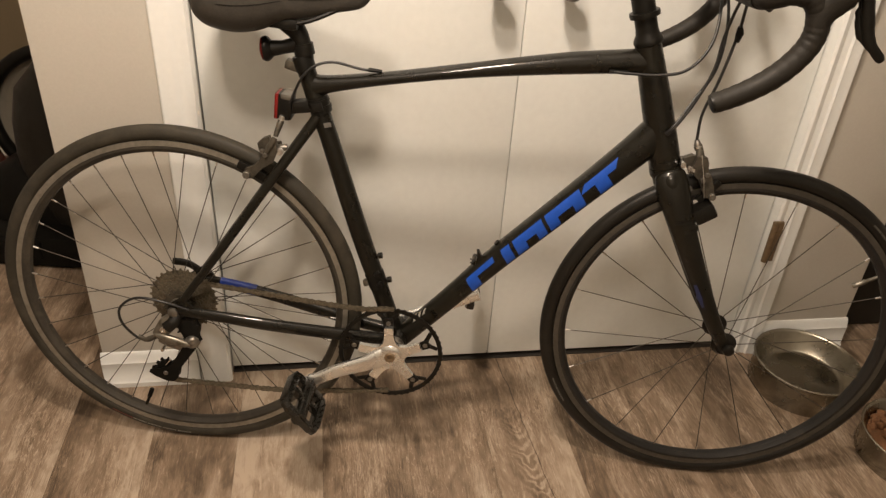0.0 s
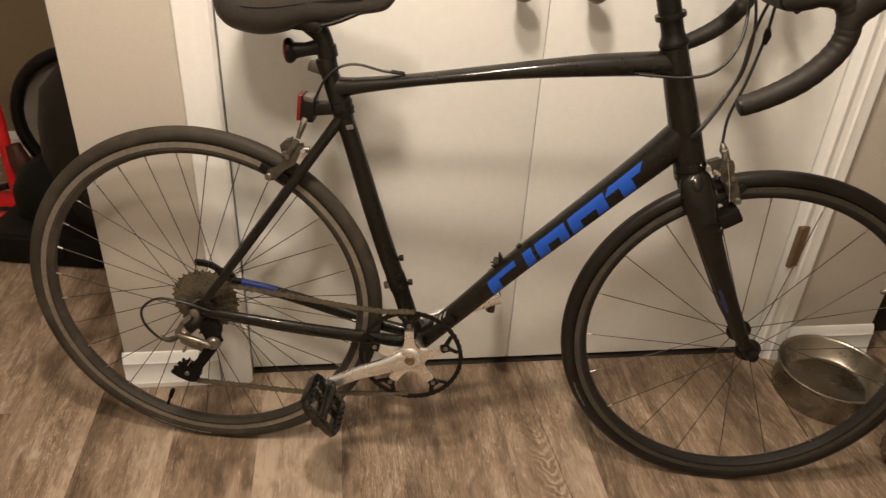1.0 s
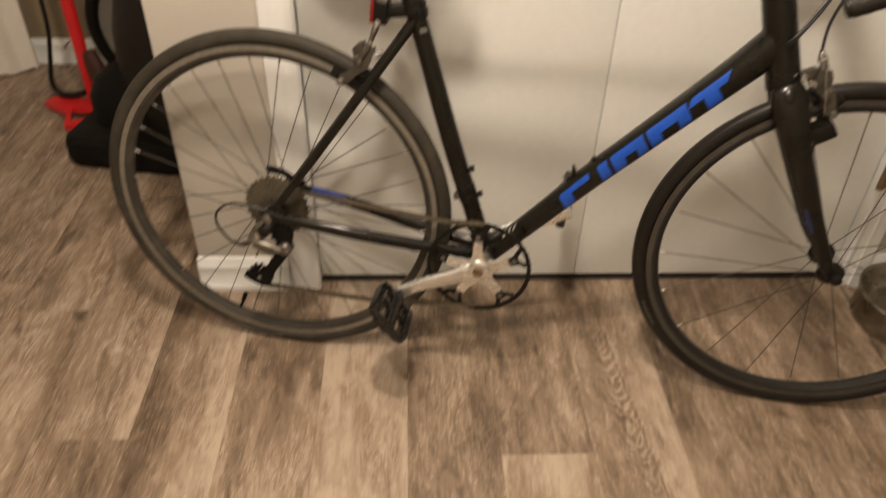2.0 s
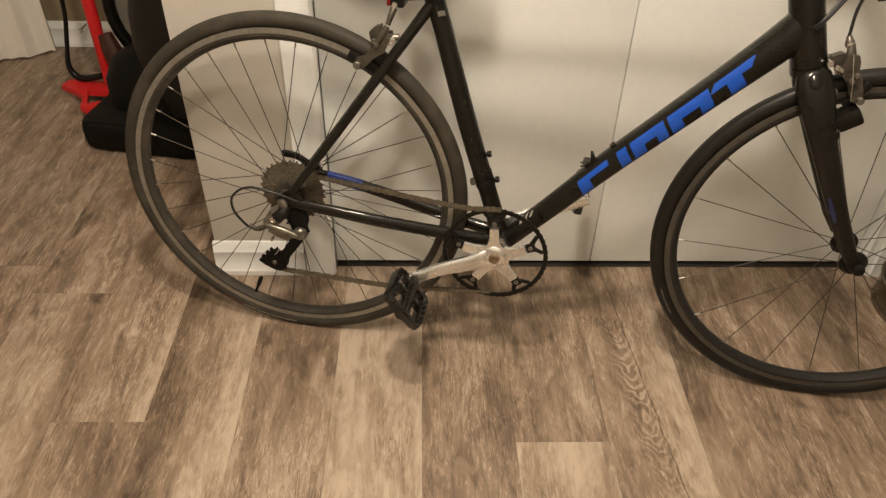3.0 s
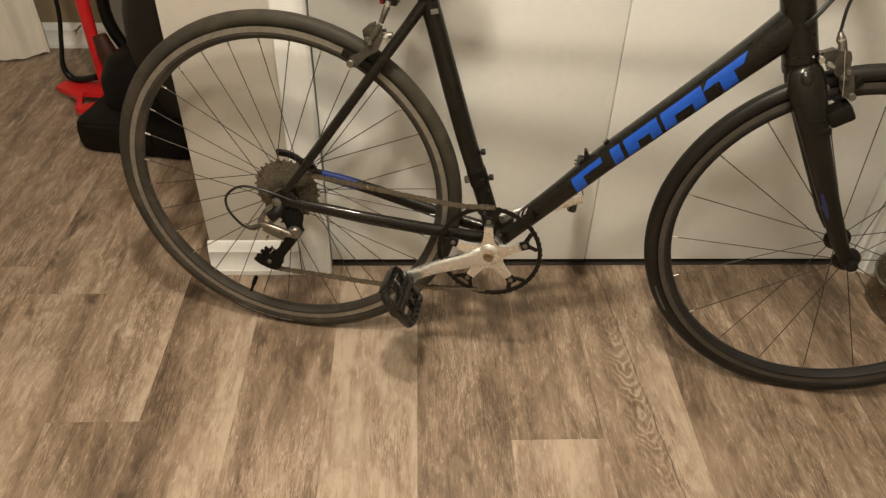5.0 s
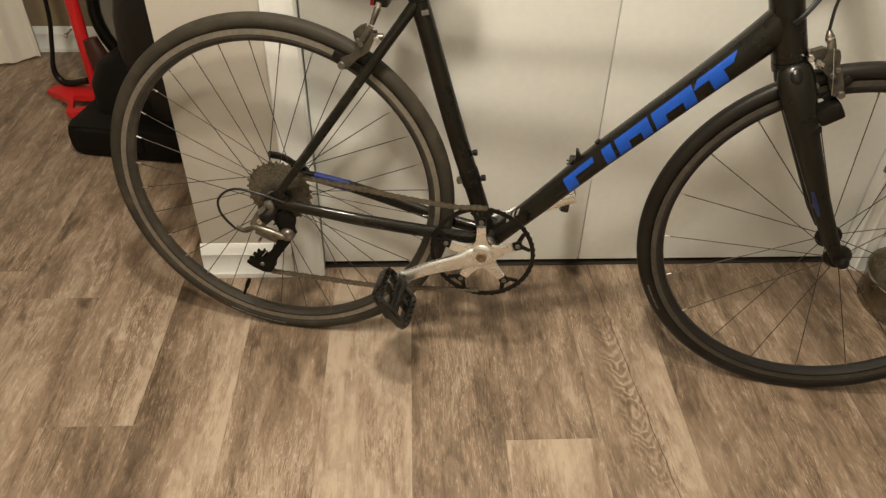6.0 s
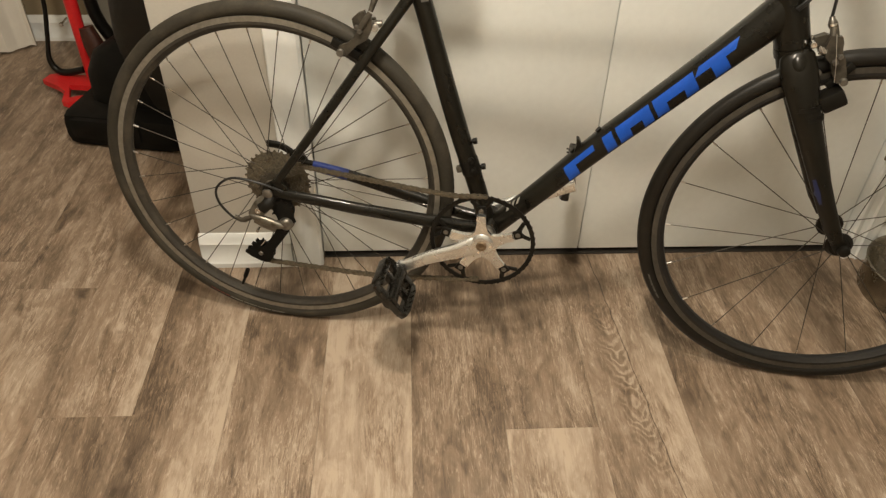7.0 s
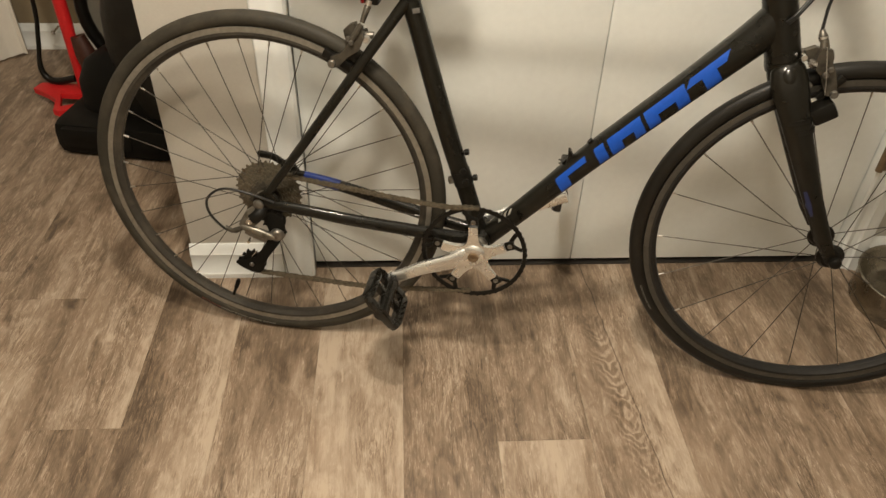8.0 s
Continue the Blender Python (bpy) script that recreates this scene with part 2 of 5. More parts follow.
def box(bm, lo, hi, m=None, bevel=0.0):
    """A box between two corners, with its edges rounded by bevel."""
    lo, hi = Vector(lo), Vector(hi)
    t = Matrix.LocRotScale((lo + hi) / 2, None, hi - lo)
    made = bmesh.ops.create_cube(bm, size=1, matrix=t)["verts"]
    if bevel:
        edges = list({e for v in made for e in v.link_edges})
        made = [v for v in bmesh.ops.bevel(bm, geom=edges, offset=bevel, segments=2, affect="EDGES", profile=0.6)["verts"]] or made
    if m is not None:
        every = set(made)
        for v in made:
            every |= {w for f in v.link_faces for w in f.verts}
        bmesh.ops.transform(bm, matrix=m, verts=list(every))
    return bm


def smooth_path(points, steps=6):
    """A Catmull-Rom line through the points."""
    p = [Vector(q) for q in points]
    p = [2 * p[0] - p[1]] + p + [2 * p[-1] - p[-2]]
    out = []
    for i in range(1, len(p) - 2):
        for k in range(steps):
            t = k / steps
            a, b, c, d = p[i - 1], p[i], p[i + 1], p[i + 2]
            out.append(0.5 * ((2 * b) + (c - a) * t + (2 * a - 5 * b + 4 * c - d) * t * t + (3 * b - a - 3 * c + d) * t ** 3))
    return out + [p[-2]]


def sweep(bm, points, radii, n=14, side=(0, 1, 0), cap=True, square=1.0):
    """A tube along points. radii: one number, or for each point a number or (in the bike's plane, across it)."""
    pts = [Vector(q) for q in points]
    if not isinstance(radii, (list, tuple)):
        radii = [radii] * len(pts)
    rings = []
    for i, q in enumerate(pts):
        d = (pts[min(i + 1, len(pts) - 1)] - pts[max(i - 1, 0)]).normalized()
        s = Vector(side)
        s = s - d * s.dot(d)
        if s.length < 0.2:
            s = d.orthogonal()
        s.normalize()
        u = d.cross(s)
        ra, rb = radii[i] if isinstance(radii[i], (list, tuple)) else (radii[i], radii[i])
        ring = []
        for k in range(n):
            a = 2 * math.pi * k / n
            c, e = math.cos(a), math.sin(a)
            c, e = math.copysign(abs(c) ** square, c), math.copysign(abs(e) ** square, e)
            ring.append(bm.verts.new(q + u * (ra * c) + s * (rb * e)))
        rings.append(ring)
    for p, q in zip(rings, rings[1:]):
        for k in range(n):
            bm.faces.new((p[k], p[(k + 1) % n], q[(k + 1) % n], q[k]))
    if cap:
        bm.faces.new(rings[0])
        bm.faces.new(rings[-1])
    return bm


def lathe(bm, profile, n=48, axis="Y", centre=(0, 0, 0), closed=False):
    """Turns a profile of (radius, along) about an axis through centre."""
    c = Vector(centre)
    rings = []
    for r, h in profile:
        ring = []
        for k in range(n):
            a = 2 * math.pi * k / n
            x, y = r * math.cos(a), r * math.sin(a)
            ring.append(bm.verts.new(c + (Vector((x, h, y)) if axis == "Y" else Vector((x, y, h)))))
        rings.append(ring)
    pairs = list(zip(rings, rings[1:])) + ([(rings[-1], rings[0])] if closed else [])
    for p, q in pairs:
        for k in range(n):
            bm.faces.new((p[k], p[(k + 1) % n], q[(k + 1) % n], q[k]))
    if not closed:
        bm.faces.new(rings[0])
        bm.faces.new(rings[-1])
    return bm


def prism(bm, outline, y0, y1, holes=()):
    """A plate: an outline in x and z, from y0 to y1."""
    def ring(pts, y):
        return [bm.verts.new((x, y, z)) for x, z in pts]
    a, b = ring(outline, y0), ring(outline, y1)
    n = len(a)
    bm.faces.new(a)
    bm.faces.new(b)
    for k in range(n):
        bm.faces.new((a[k], a[(k + 1) % n], b[(k + 1) % n], b[k]))
    return bm


def thing(name, label, category, m=None, group="", kind=""):
    ob = new(name)
    ob.empty_display_size = 0.05
    if m is not None:
        ob.matrix_basis = m
    return tagged(ob, label, category, group, kind)


def BM():
    return bmesh.new()


# ---- the setting: u runs along the closet doors, v into the wall ----
YAW, DEPTH = 10.9, 0.197
HOUSE = pose(0, DEPTH, 0, 0, 0, YAW)
WALLV = -0.020          # face of the wall; the doors' face lies at v = 0
U0, U1 = 0.012, 1.2585   # the closet opening
HEAD = 2.04


def setting(name, bm, material, label, category=""):
    return tagged(part(name, bm, material, None, place=HOUSE), label, category or name.split("_")[0], kind="structure")


setting("wall_closet", box(box(box(BM(), (-0.259, WALLV, 0), (U0 - 0.02, 0.09, 2.4), bevel=0.004), (U1 + 0.02, WALLV, 0), (1.553, 0.09, 2.4), bevel=0.004),
        (U0 - 0.02, WALLV, HEAD + 0.02), (U1 + 0.02, 0.09, 2.4)), WALL, "off-white painted wall round the closet opening", "wall")
setting("wall_left_return", box(BM(), (-0.259, 0.092, 0), (-0.143, 1.232, 2.4)), WALL, "off-white painted side wall of the closet", "wall")
setting("wall_right_return", box(BM(), (1.443, 0.092, 0), (1.553, 1.232, 2.4)), WALL, "off-white painted side wall beside the closet", "wall")
setting("wall_back", box(BM(), (-2.6, 1.234, 0), (3.2, 1.33, 2.4)), TAN, "tan back wall, darker than the other walls", "wall")
# unseen walls that close the room, set near to add bounce light
setting("wall_left", box(BM(), (-2.7, -2.4, 0), (-2.6, 1.33, 2.4)), WALL, "unseen painted wall closing the room, set near for bounce light", "wall")
setting("wall_right", box(BM(), (3.2, -2.4, 0), (3.3, 1.33, 2.4)), WALL, "unseen painted wall closing the room, set near for bounce light", "wall")
setting("wall_front", box(BM(), (-2.7, -2.5, 0), (3.3, -2.402, 2.4)), WALL, "unseen painted wall closing the room, set near for bounce light", "wall")
setting("ceiling", box(BM(), (-2.7, -2.5, 2.4), (3.3, 1.33, 2.5)), CEIL, "white painted ceiling", "ceiling")

floor = setting("floor", box(BM(), (-2.7, -2.5, -0.06), (3.3, 1.33, -0.006)), SUBFLOOR, "weathered grey-brown oak-look vinyl plank floor", "floor")

# casings and baseboards
CASING = [(0.0, 0.0), (0.0, -0.010), (0.006, -0.015), (0.016, -0.013), (0.020, -0.0105), (0.034, -0.0125), (0.038, -0.018), (0.044, -0.016), (0.058, -0.019), (0.066, -0.019), (0.069, -0.014), (0.069, 0.0)]


def casing(name, u, flip, top, wide=1.0, relief=1.0):
    """A moulded casing; wide scales its width, relief the depth of its moulding."""
    bm = BM()
    shape = [(a * wide, -0.016 + (d + 0.016) * relief if 0.003 < a < 0.0685 else d) for a, d in CASING]
    rings = []
    for z in (0.0, top):
        rings.append([bm.verts.new((u + (-a if flip else a), WALLV + d, z)) for a, d in shape])
    n = len(CASING)
    for k in range(n):
        bm.faces.new((rings[0][k], rings[0][(k + 1) % n], rings[1][(k + 1) % n], rings[1][k]))
    bm.faces.new(rings[0])
    bm.faces.new(rings[1])
    return setting(name, bm, TRIM, "white painted moulded door casing", "door casing")


casing("trim_left", 0.014, True, HEAD + 0.09, 0.97, 0.35)
casing("trim_right", 1.2555, False, HEAD + 0.09, 0.88)
setting("trim_head", box(BM(), (0.0145, WALLV - 0.019, HEAD + 0.02), (1.2550, WALLV, HEAD + 0.09), bevel=0.004), TRIM, "white painted head casing", "door casing")
setting("jamb_left", box(BM(), (-0.008, WALLV, 0), (0.011, 0.088, HEAD)), TRIM, "white painted door jamb", "door jamb")
setting("jamb_right", box(BM(), (1.2590, WALLV, 0), (1.277, 0.088, HEAD)), TRIM, "white painted door jamb", "door jamb")


def baseboard(name, u0, u1, v, label="white painted baseboard with a moulded top"):
    bm = BM()
    prof = [(0, 0), (-0.017, 0), (-0.017, 0.012), (-0.013, 0.017), (-0.012, 0.062), (-0.0135, 0.066), (-0.010, 0.071), (-0.009, 0.080), (-0.0035, 0.089), (0, 0.090)]
    rings = [[bm.verts.new((u, v + d, z)) for d, z in prof] for u in (u0, u1)]
    for k in range(len(prof)):
        j = (k + 1) % len(prof)
        bm.faces.new((rings[0][k], rings[0][j], rings[1][j], rings[1][k]))
    bm.faces.new(rings[0])
    bm.faces.new(rings[1])
    return setting(name, bm, TRIM, label, "baseboard")


baseboard("baseboard_left", -0.262, -0.056, WALLV)
baseboard("baseboard_right", 1.3170, 1.556, WALLV)
baseboard("baseboard_back", -2.59, -0.26, 1.233)
baseboard("baseboard_back_right", 1.57, 3.19, 1.233)

# dark strip added so the gap under the doors comes out black
setting("threshold", box(BM(), (0.0135, -0.004, -0.0045), (1.2560, 0.060, 0.003), bevel=0.001), SUBFLOOR, "dark strip added for the black gap under the closet doors", "threshold")

# the pair of closet doors, shut
for name, a, b in (("door_1", 0.0135, 0.6172), ("door_2", 0.6186, 1.2560)):
    leaf = part(name, box(BM(), (a, 0.0, 0.015), (b, 0.035, HEAD - 0.004), bevel=0.0025), DOOR, None, place=HOUSE)
    tagged(leaf, "plain white painted closet door, shut", "door", "closet doors", "structure")

# round knobs on both doors
def knob(door, u):
    """A turned knob: a rose on the door, a neck and a domed head."""
    k = part("knob", lathe(BM(), [(0.0, -0.078), (0.012, -0.077), (0.019, -0.072), (0.0225, -0.063), (0.0225, -0.052), (0.019, -0.042), (0.011, -0.035), (0.009, -0.026), (0.0095, -0.006), (0.0, -0.006)], 28, "Y", (u, 0, 0.896)), GREYALLOY, door, "round satin nickel knob")
    part("rose", lathe(BM(), [(0.0, -0.0065), (0.016, -0.0065), (0.019, -0.004), (0.0195, -0.0005), (0.0, -0.0005)], 28, "Y", (u, 0, 0.896)), GREYALLOY, k)


knob(bpy.data.objects["door_1"], 0.552)
knob(bpy.data.objects["door_2"], 0.684)

# a hinge leaf and its knuckles, fixed to the second door
hinge = part("hinge", box(BM(), (1.2510, -0.0445, 0.288), (1.2690, -0.0360, 0.392), bevel=0.0015), BRASS, leaf, "antique brass butt hinge")
for k in range(5):
    part("knuckle", lathe(BM(), [(0.0, 0.285 + 0.021 * k), (0.0075, 0.2853 + 0.021 * k), (0.0075, 0.3055 + 0.021 * k), (0.0, 0.3058 + 0.021 * k)], 12, "Z", (1.2510, -0.0400, 0)), BRASS, hinge)

# ---- the bicycle ----
LEAN = 4.81
bike = thing("road_bicycle", "black road bicycle with blue markings leaning by the closet doors", "bicycle", pose(0, 0, 0, -LEAN, 0, 0))
ZH = 0.338
FX = 1.017
BBX, BBZ = 0.404, 0.284


def tube(name, pts, radii, material=FRAME, parent=None, label="", n=18, steps=5, smooth=True, square=1.0):
    if smooth:
        line = smooth_path(pts, steps)
        flat = [(r if isinstance(r, tuple) else (r, r)) for r in radii]
        fine = smooth_path([(a, b, 0) for a, b in flat], steps)
        rr = [(v.x, v.y) for v in fine]
    else:
        line, rr = pts, radii
    return part(name, sweep(BM(), line, rr, n, square=square), material, parent or bike, label)


DT_LINE = [(0.412, 0, 0.278), (0.488, 0, 0.3595), (0.5804, 0, 0.4630), (0.6456, 0, 0.5310), (0.7243, 0, 0.6130), (0.7909, 0, 0.6830), (0.826, 0, 0.722)]
DT_RADII = [(0.0185, 0.019), (0.0185, 0.019), (0.0215, 0.020), (0.0225, 0.021), (0.0240, 0.022), (0.0265, 0.023), (0.029, 0.023)]
frame_part = tube("down_tube", DT_LINE, DT_RADII, label="black hydroformed down tube", square=0.8)
tube("seat_tube", [(0.404, 0, 0.284), (0.378, 0, 0.3655), (0.3457, 0, 0.4570), (0.3111, 0, 0.5650), (0.2805, 0, 0.6670), (0.259, 0, 0.734), (0.2400, 0, 0.7920)], [0.0175, 0.0165, 0.0170, 0.0168, 0.0160, 0.0160, 0.0150])
tube("top_tube", [(0.254, 0, 0.760), (0.285, 0, 0.766), (0.388, 0, 0.7835), (0.5245, 0, 0.806), (0.659, 0, 0.825), (0.757, 0, 0.835), (0.800, 0, 0.838)],
     [(0.021, 0.016), (0.014, 0.016), (0.0105, 0.016), (0.0125, 0.017), (0.0175, 0.019), (0.0195, 0.020), (0.021, 0.020)], label="glossy black top tube")
tube("head_tube", [(0.7850, 0, 0.864), (0.8045, 0, 0.806), (0.8165, 0, 0.771), (0.8375, 0, 0.706), (0.8500, 0, 0.668)], [0.0210, 0.0235, 0.0250, 0.0262, 0.0268], n=24)
part("bottom_bracket", lathe(BM(), [(0.0, -0.036), (0.019, -0.036), (0.0215, -0.034), (0.0215, 0.034), (0.019, 0.036), (0.0, 0.036)], 28, "Y", (BBX, 0, BBZ)), FRAME, bike)
for s in (-1, 1):
    tube("chain_stay", [(0.395, s * 0.017, 0.2840), (0.311, s * 0.028, 0.2945), (0.177, s * 0.049, 0.3175), (0.100, s * 0.056, 0.3310), (0.045, s * 0.060, 0.3385), (0.004, s * 0.060, 0.342)],
         [(0.0125, 0.010), (0.0128, 0.0095), (0.0124, 0.009), (0.0115, 0.008), (0.0105, 0.007), (0.008, 0.005)])
    tube("seat_stay", [(0.262, s * 0.008, 0.712), (0.1847, s * 0.034, 0.6014), (0.1033, s * 0.050, 0.4839), (0.020, s * 0.060, 0.366)],
         [0.0095, 0.0085, 0.0080, 0.0070])
    part("dropout", sweep(BM(), [(0.030, s * 0.061, 0.362), (0.004, s * 0.061, 0.342), (-0.002, s * 0.061, 0.330)], [(0.016, 0.0035), (0.018, 0.0035), (0.013, 0.0035)], 12), FRAME, bike)
    tube("fork_blade", [(0.8535, s * 0.018, 0.6640), (0.8565, s * 0.022, 0.656), (0.866, s * 0.032, 0.628), (0.8925, s * 0.040, 0.567), (0.9416, s * 0.046, 0.466), (0.980, s * 0.050, 0.392), (1.004, s * 0.052, 0.352)],
         [(a * (1.0 if s < 0 else 0.78), b) for a, b in ((0.0170, 0.008), (0.0255, 0.0130), (0.0275, 0.014), (0.0215, 0.012), (0.0165, 0.011), (0.0140, 0.010), (0.011, 0.006))])
part("fork_crown", sweep(BM(), smooth_path([(0.862, -0.034, 0.632), (0.8590, -0.024, 0.647), (0.858, 0, 0.652), (0.8590, 0.024, 0.647), (0.862, 0.034, 0.632)]), [0.010 + 0.012 * math.sin(math.pi * k / 24) for k in range(25)], 18, side=(0.3, 0, -1)), FRAME, bike)


# wheels
def wheel(name, centre, count, steer, label, hub):
    place = pose(centre[0], 0, centre[2]) @ Matrix.Rotation(radians(steer), 4, Vector((-0.31, 0, 0.95)))
    rim = BM()
    lathe(rim, [(0.3115, -0.0085), (0.3125, -0.0105), (0.3105, -0.0112), (0.2980, -0.0112), (0.2968, -0.0100), (0.2905, -0.0060), (0.2890, 0.0), (0.2905, 0.0060), (0.2968, 0.0100), (0.2980, 0.0112), (0.3105, 0.0112), (0.3125, 0.0105), (0.3115, 0.0085)], 96, closed=True)
    w = part(name, rim, REAR_RIM if count > 24 else RIM, bike, label, place)
    for s in (-1, 1):
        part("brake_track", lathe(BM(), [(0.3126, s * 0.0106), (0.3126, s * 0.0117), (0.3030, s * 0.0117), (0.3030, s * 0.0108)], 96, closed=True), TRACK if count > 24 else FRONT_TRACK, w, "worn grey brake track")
    prof = []
    for k in range(22):
        a = math.radians(-145 + 290 * k / 21)
        rr = 0.0137 + (0.0006 if abs(k - 10.5) < 4 else 0)
        prof.append((0.3235 + rr * math.cos(a), rr * math.sin(a)))
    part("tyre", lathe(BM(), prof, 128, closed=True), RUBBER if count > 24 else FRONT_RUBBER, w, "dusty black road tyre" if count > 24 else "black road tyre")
    part("hub", lathe(BM(), hub, 28), PLASTIC if count < 24 else GREYALLOY, w)
    fl = 0.021 if count < 24 else 0.024
    half = 0.033 if count < 24 else 0.024
    for k in range(count):
        a = 2 * math.pi * (k + (0.217 if count < 24 else 0.53)) / count
        s = (1 if k % 2 else -1) if count < 24 else (-1 if k % 2 else 1)
        turn = (1 if (k // 2) % 2 else -1) * radians(52 if count > 24 else 0)
        p = Vector((0.2905 * math.cos(a), 0.001 * s, 0.2905 * math.sin(a)))
        q = Vector((fl * math.cos(a + turn), s * half, fl * math.sin(a + turn)))
        sp = part("spoke", sweep(BM(), [q, p], 0.00088, 6), SPOKE, w)
        n = (q - p).normalized()
        part("nipple", sweep(BM(), [p, p + n * 0.011], 0.0017, 6), NIPPLE, sp)
    return w


front = wheel("front_wheel", (FX, 0, ZH), 20, -1.84, "black deep rim front wheel",
              [(0, -0.050), (0.007, -0.050), (0.007, -0.044), (0.017, -0.043), (0.021, -0.036), (0.023, -0.034), (0.023, -0.031), (0.014, -0.028), (0.011, 0), (0.014, 0.028), (0.023, 0.031), (0.023, 0.034), (0.021, 0.036), (0.007, 0.044), (0.007, 0.050), (0, 0.050)])
rear = wheel("rear_wheel", (0, 0, ZH), 32, 0, "black deep rim rear wheel",
             [(0, -0.060), (0.006, -0.060), (0.006, -0.030), (0.026, -0.0255), (0.026, -0.0225), (0.015, -0.019), (0.012, 0.0), (0.015, 0.030), (0.026, 0.033), (0.026, 0.036), (0.008, 0.044), (0.006, 0.060), (0, 0.060)])

# ---- loose things ----
def bowl(name, label, at, r, h, category="bowl"):
    ob = thing(name, label, category, pose(*at))
    prof = [(0.0, h * 0.375), (r * 0.30, h * 0.372), (r * 0.60, h * 0.360), (r * 0.70, h * 0.350), (r * 0.755, h * 0.365), (r * 0.80, h * 0.42), (r * 0.96, h - 0.005), (r * 0.985, h), (r * 1.01, h + 0.0015), (r * 1.03, h), (r * 1.025, h - 0.003), (r * 1.0, h - 0.006), (r * 0.99, h * 0.5), (r * 1.0, 0.004), (r * 0.985, 0.0), (0.0, 0.0)]
    part("shell", lathe(BM(), prof, 72, "Z"), STEEL, ob)
    return ob


bowl("pet_bowl", "empty stainless steel pet bowl standing on the floor", (1.370, 0.300, 0), 0.119, 0.076)
food_bowl = bowl("pet_bowl", "stainless steel pet bowl filled with brown kibble", (1.534, 0.080, 0), 0.114, 0.066)

# ---- the bicycle's running gear and fittings ----
def ball(bm, c, r, n=10):
    bmesh.ops.create_uvsphere(bm, u_segments=n, v_segments=max(6, n // 2 + 2), radius=r, matrix=Matrix.Translation(c))
    return bm


def cyl(bm, a, b, r, n=14):
    return sweep(bm, [a, b], r, n)


HX, HZ = 0.0, 0.340    # the rear axle
GX, GZ = 0.0040, 0.342   # the sprockets


def plate(outline, y0, y1, edge=0.0016):
    """A flat shaped piece with softened edges."""
    bm = prism(BM(), outline, y0, y1)
    bmesh.ops.bevel(bm, geom=[e for e in bm.edges if e.calc_face_angle(0) > radians(50)], offset=edge, segments=2, affect="EDGES")
    return bm



def toothed(bm, cx, cz, y0, y1, teeth, r, depth, inner):
    """A flat sprocket with teeth and a round hole."""
    outer, hole = [], []
    for k in range(teeth):
        for f, rr in ((0.0, r - depth), (0.30, r - depth), (0.45, r), (0.62, r), (0.80, r - depth)):
            a = 2 * math.pi * (k + f) / teeth
            outer.append((cx + rr * math.cos(a), cz + rr * math.sin(a)))
            hole.append((cx + inner * math.cos(a), cz + inner * math.sin(a)))
    n = len(outer)
    v = [[bm.verts.new((x, y, z)) for x, z in line] for line, y in ((outer, y0), (outer, y1), (hole, y1), (hole, y0))]
    for p, q in ((0, 1), (1, 2), (2, 3), (3, 0)):
        for k in range(n):
            bm.faces.new((v[p][k], v[p][(k + 1) % n], v[q][(k + 1) % n], v[q][k]))
    return bm


cassette = part("cassette", lathe(BM(), [(0.0, -0.046), (0.015, -0.046), (0.017, -0.044), (0.017, -0.016), (0.0, -0.016)], 24, "Y", (GX, 0, GZ)), RUST, bike, "rusty brown rear cassette")
for k, teeth in enumerate((30, 26, 23, 20, 18, 16, 14, 12)):
    y = -0.0165 - 0.0037 * k
    part("sprocket", toothed(BM(), GX, GZ, y, y - 0.0018, teeth, 0.004 + teeth * 0.00202, 0.0042, 0.0162), RUST if teeth > 15 else DARKALLOY, cassette)
part("lock_ring", lathe(BM(), [(0.008, -0.0465), (0.0155, -0.0465), (0.0165, -0.045), (0.008, -0.045)], 24, "Y", (GX, 0, GZ), closed=True), GREYALLOY, cassette)

# quick releases
for cx, cz, w in ((HX, HZ, 0.056), (FX, 0.340, 0.050)):
    part("axle_nut", lathe(BM(), [(0, -w - 0.014), (0.006, -w - 0.014), (0.0095, -w - 0.012), (0.0115, -w - 0.004), (0.0115, -w), (0, -w)], 18, "Y", (cx, 0, cz)), PLASTIC if w < 0.052 else GREYALLOY, bike)
    tip = [(cx + 0.014, w + 0.010, cz + 0.014), (cx - 0.016, w + 0.014, cz + 0.029), (cx - 0.046, w + 0.014, cz + 0.0325)] if w > 0.052 else [(cx, w + 0.010, cz), (cx - 0.026, w + 0.016, cz + 0.030), (cx - 0.046, w + 0.014, cz + 0.064)]
    part("release_lever", sweep(BM(), smooth_path(tip), [(0.0075, 0.005)] * 7 + [(0.0082, 0.004)] * 5 + [(0.0065, 0.003)], 10), PLASTIC, bike)
part("fork_end", sweep(BM(), [(0.998, -0.052, 0.362), (1.015, -0.052, 0.342), (1.019, -0.052, 0.332)], [(0.012, 0.004), (0.014, 0.004), (0.010, 0.004)], 12), PLASTIC, bike)

# chain, upper and lower run
chain_line = smooth_path([(0.052, -0.034, 0.388), (0.177, -0.042, 0.379), (0.260, -0.045, 0.3715), (0.343, -0.047, 0.3660), (0.380, -0.048, 0.3695), (0.402, -0.049, 0.3710)], 30)
low_line = smooth_path([(-0.026, -0.052, 0.1785), (0.080, -0.050, 0.173), (0.190, -0.050, 0.1705), (0.301, -0.050, 0.178), (0.356, -0.049, 0.1835), (0.400, -0.049, 0.1880)], 30)


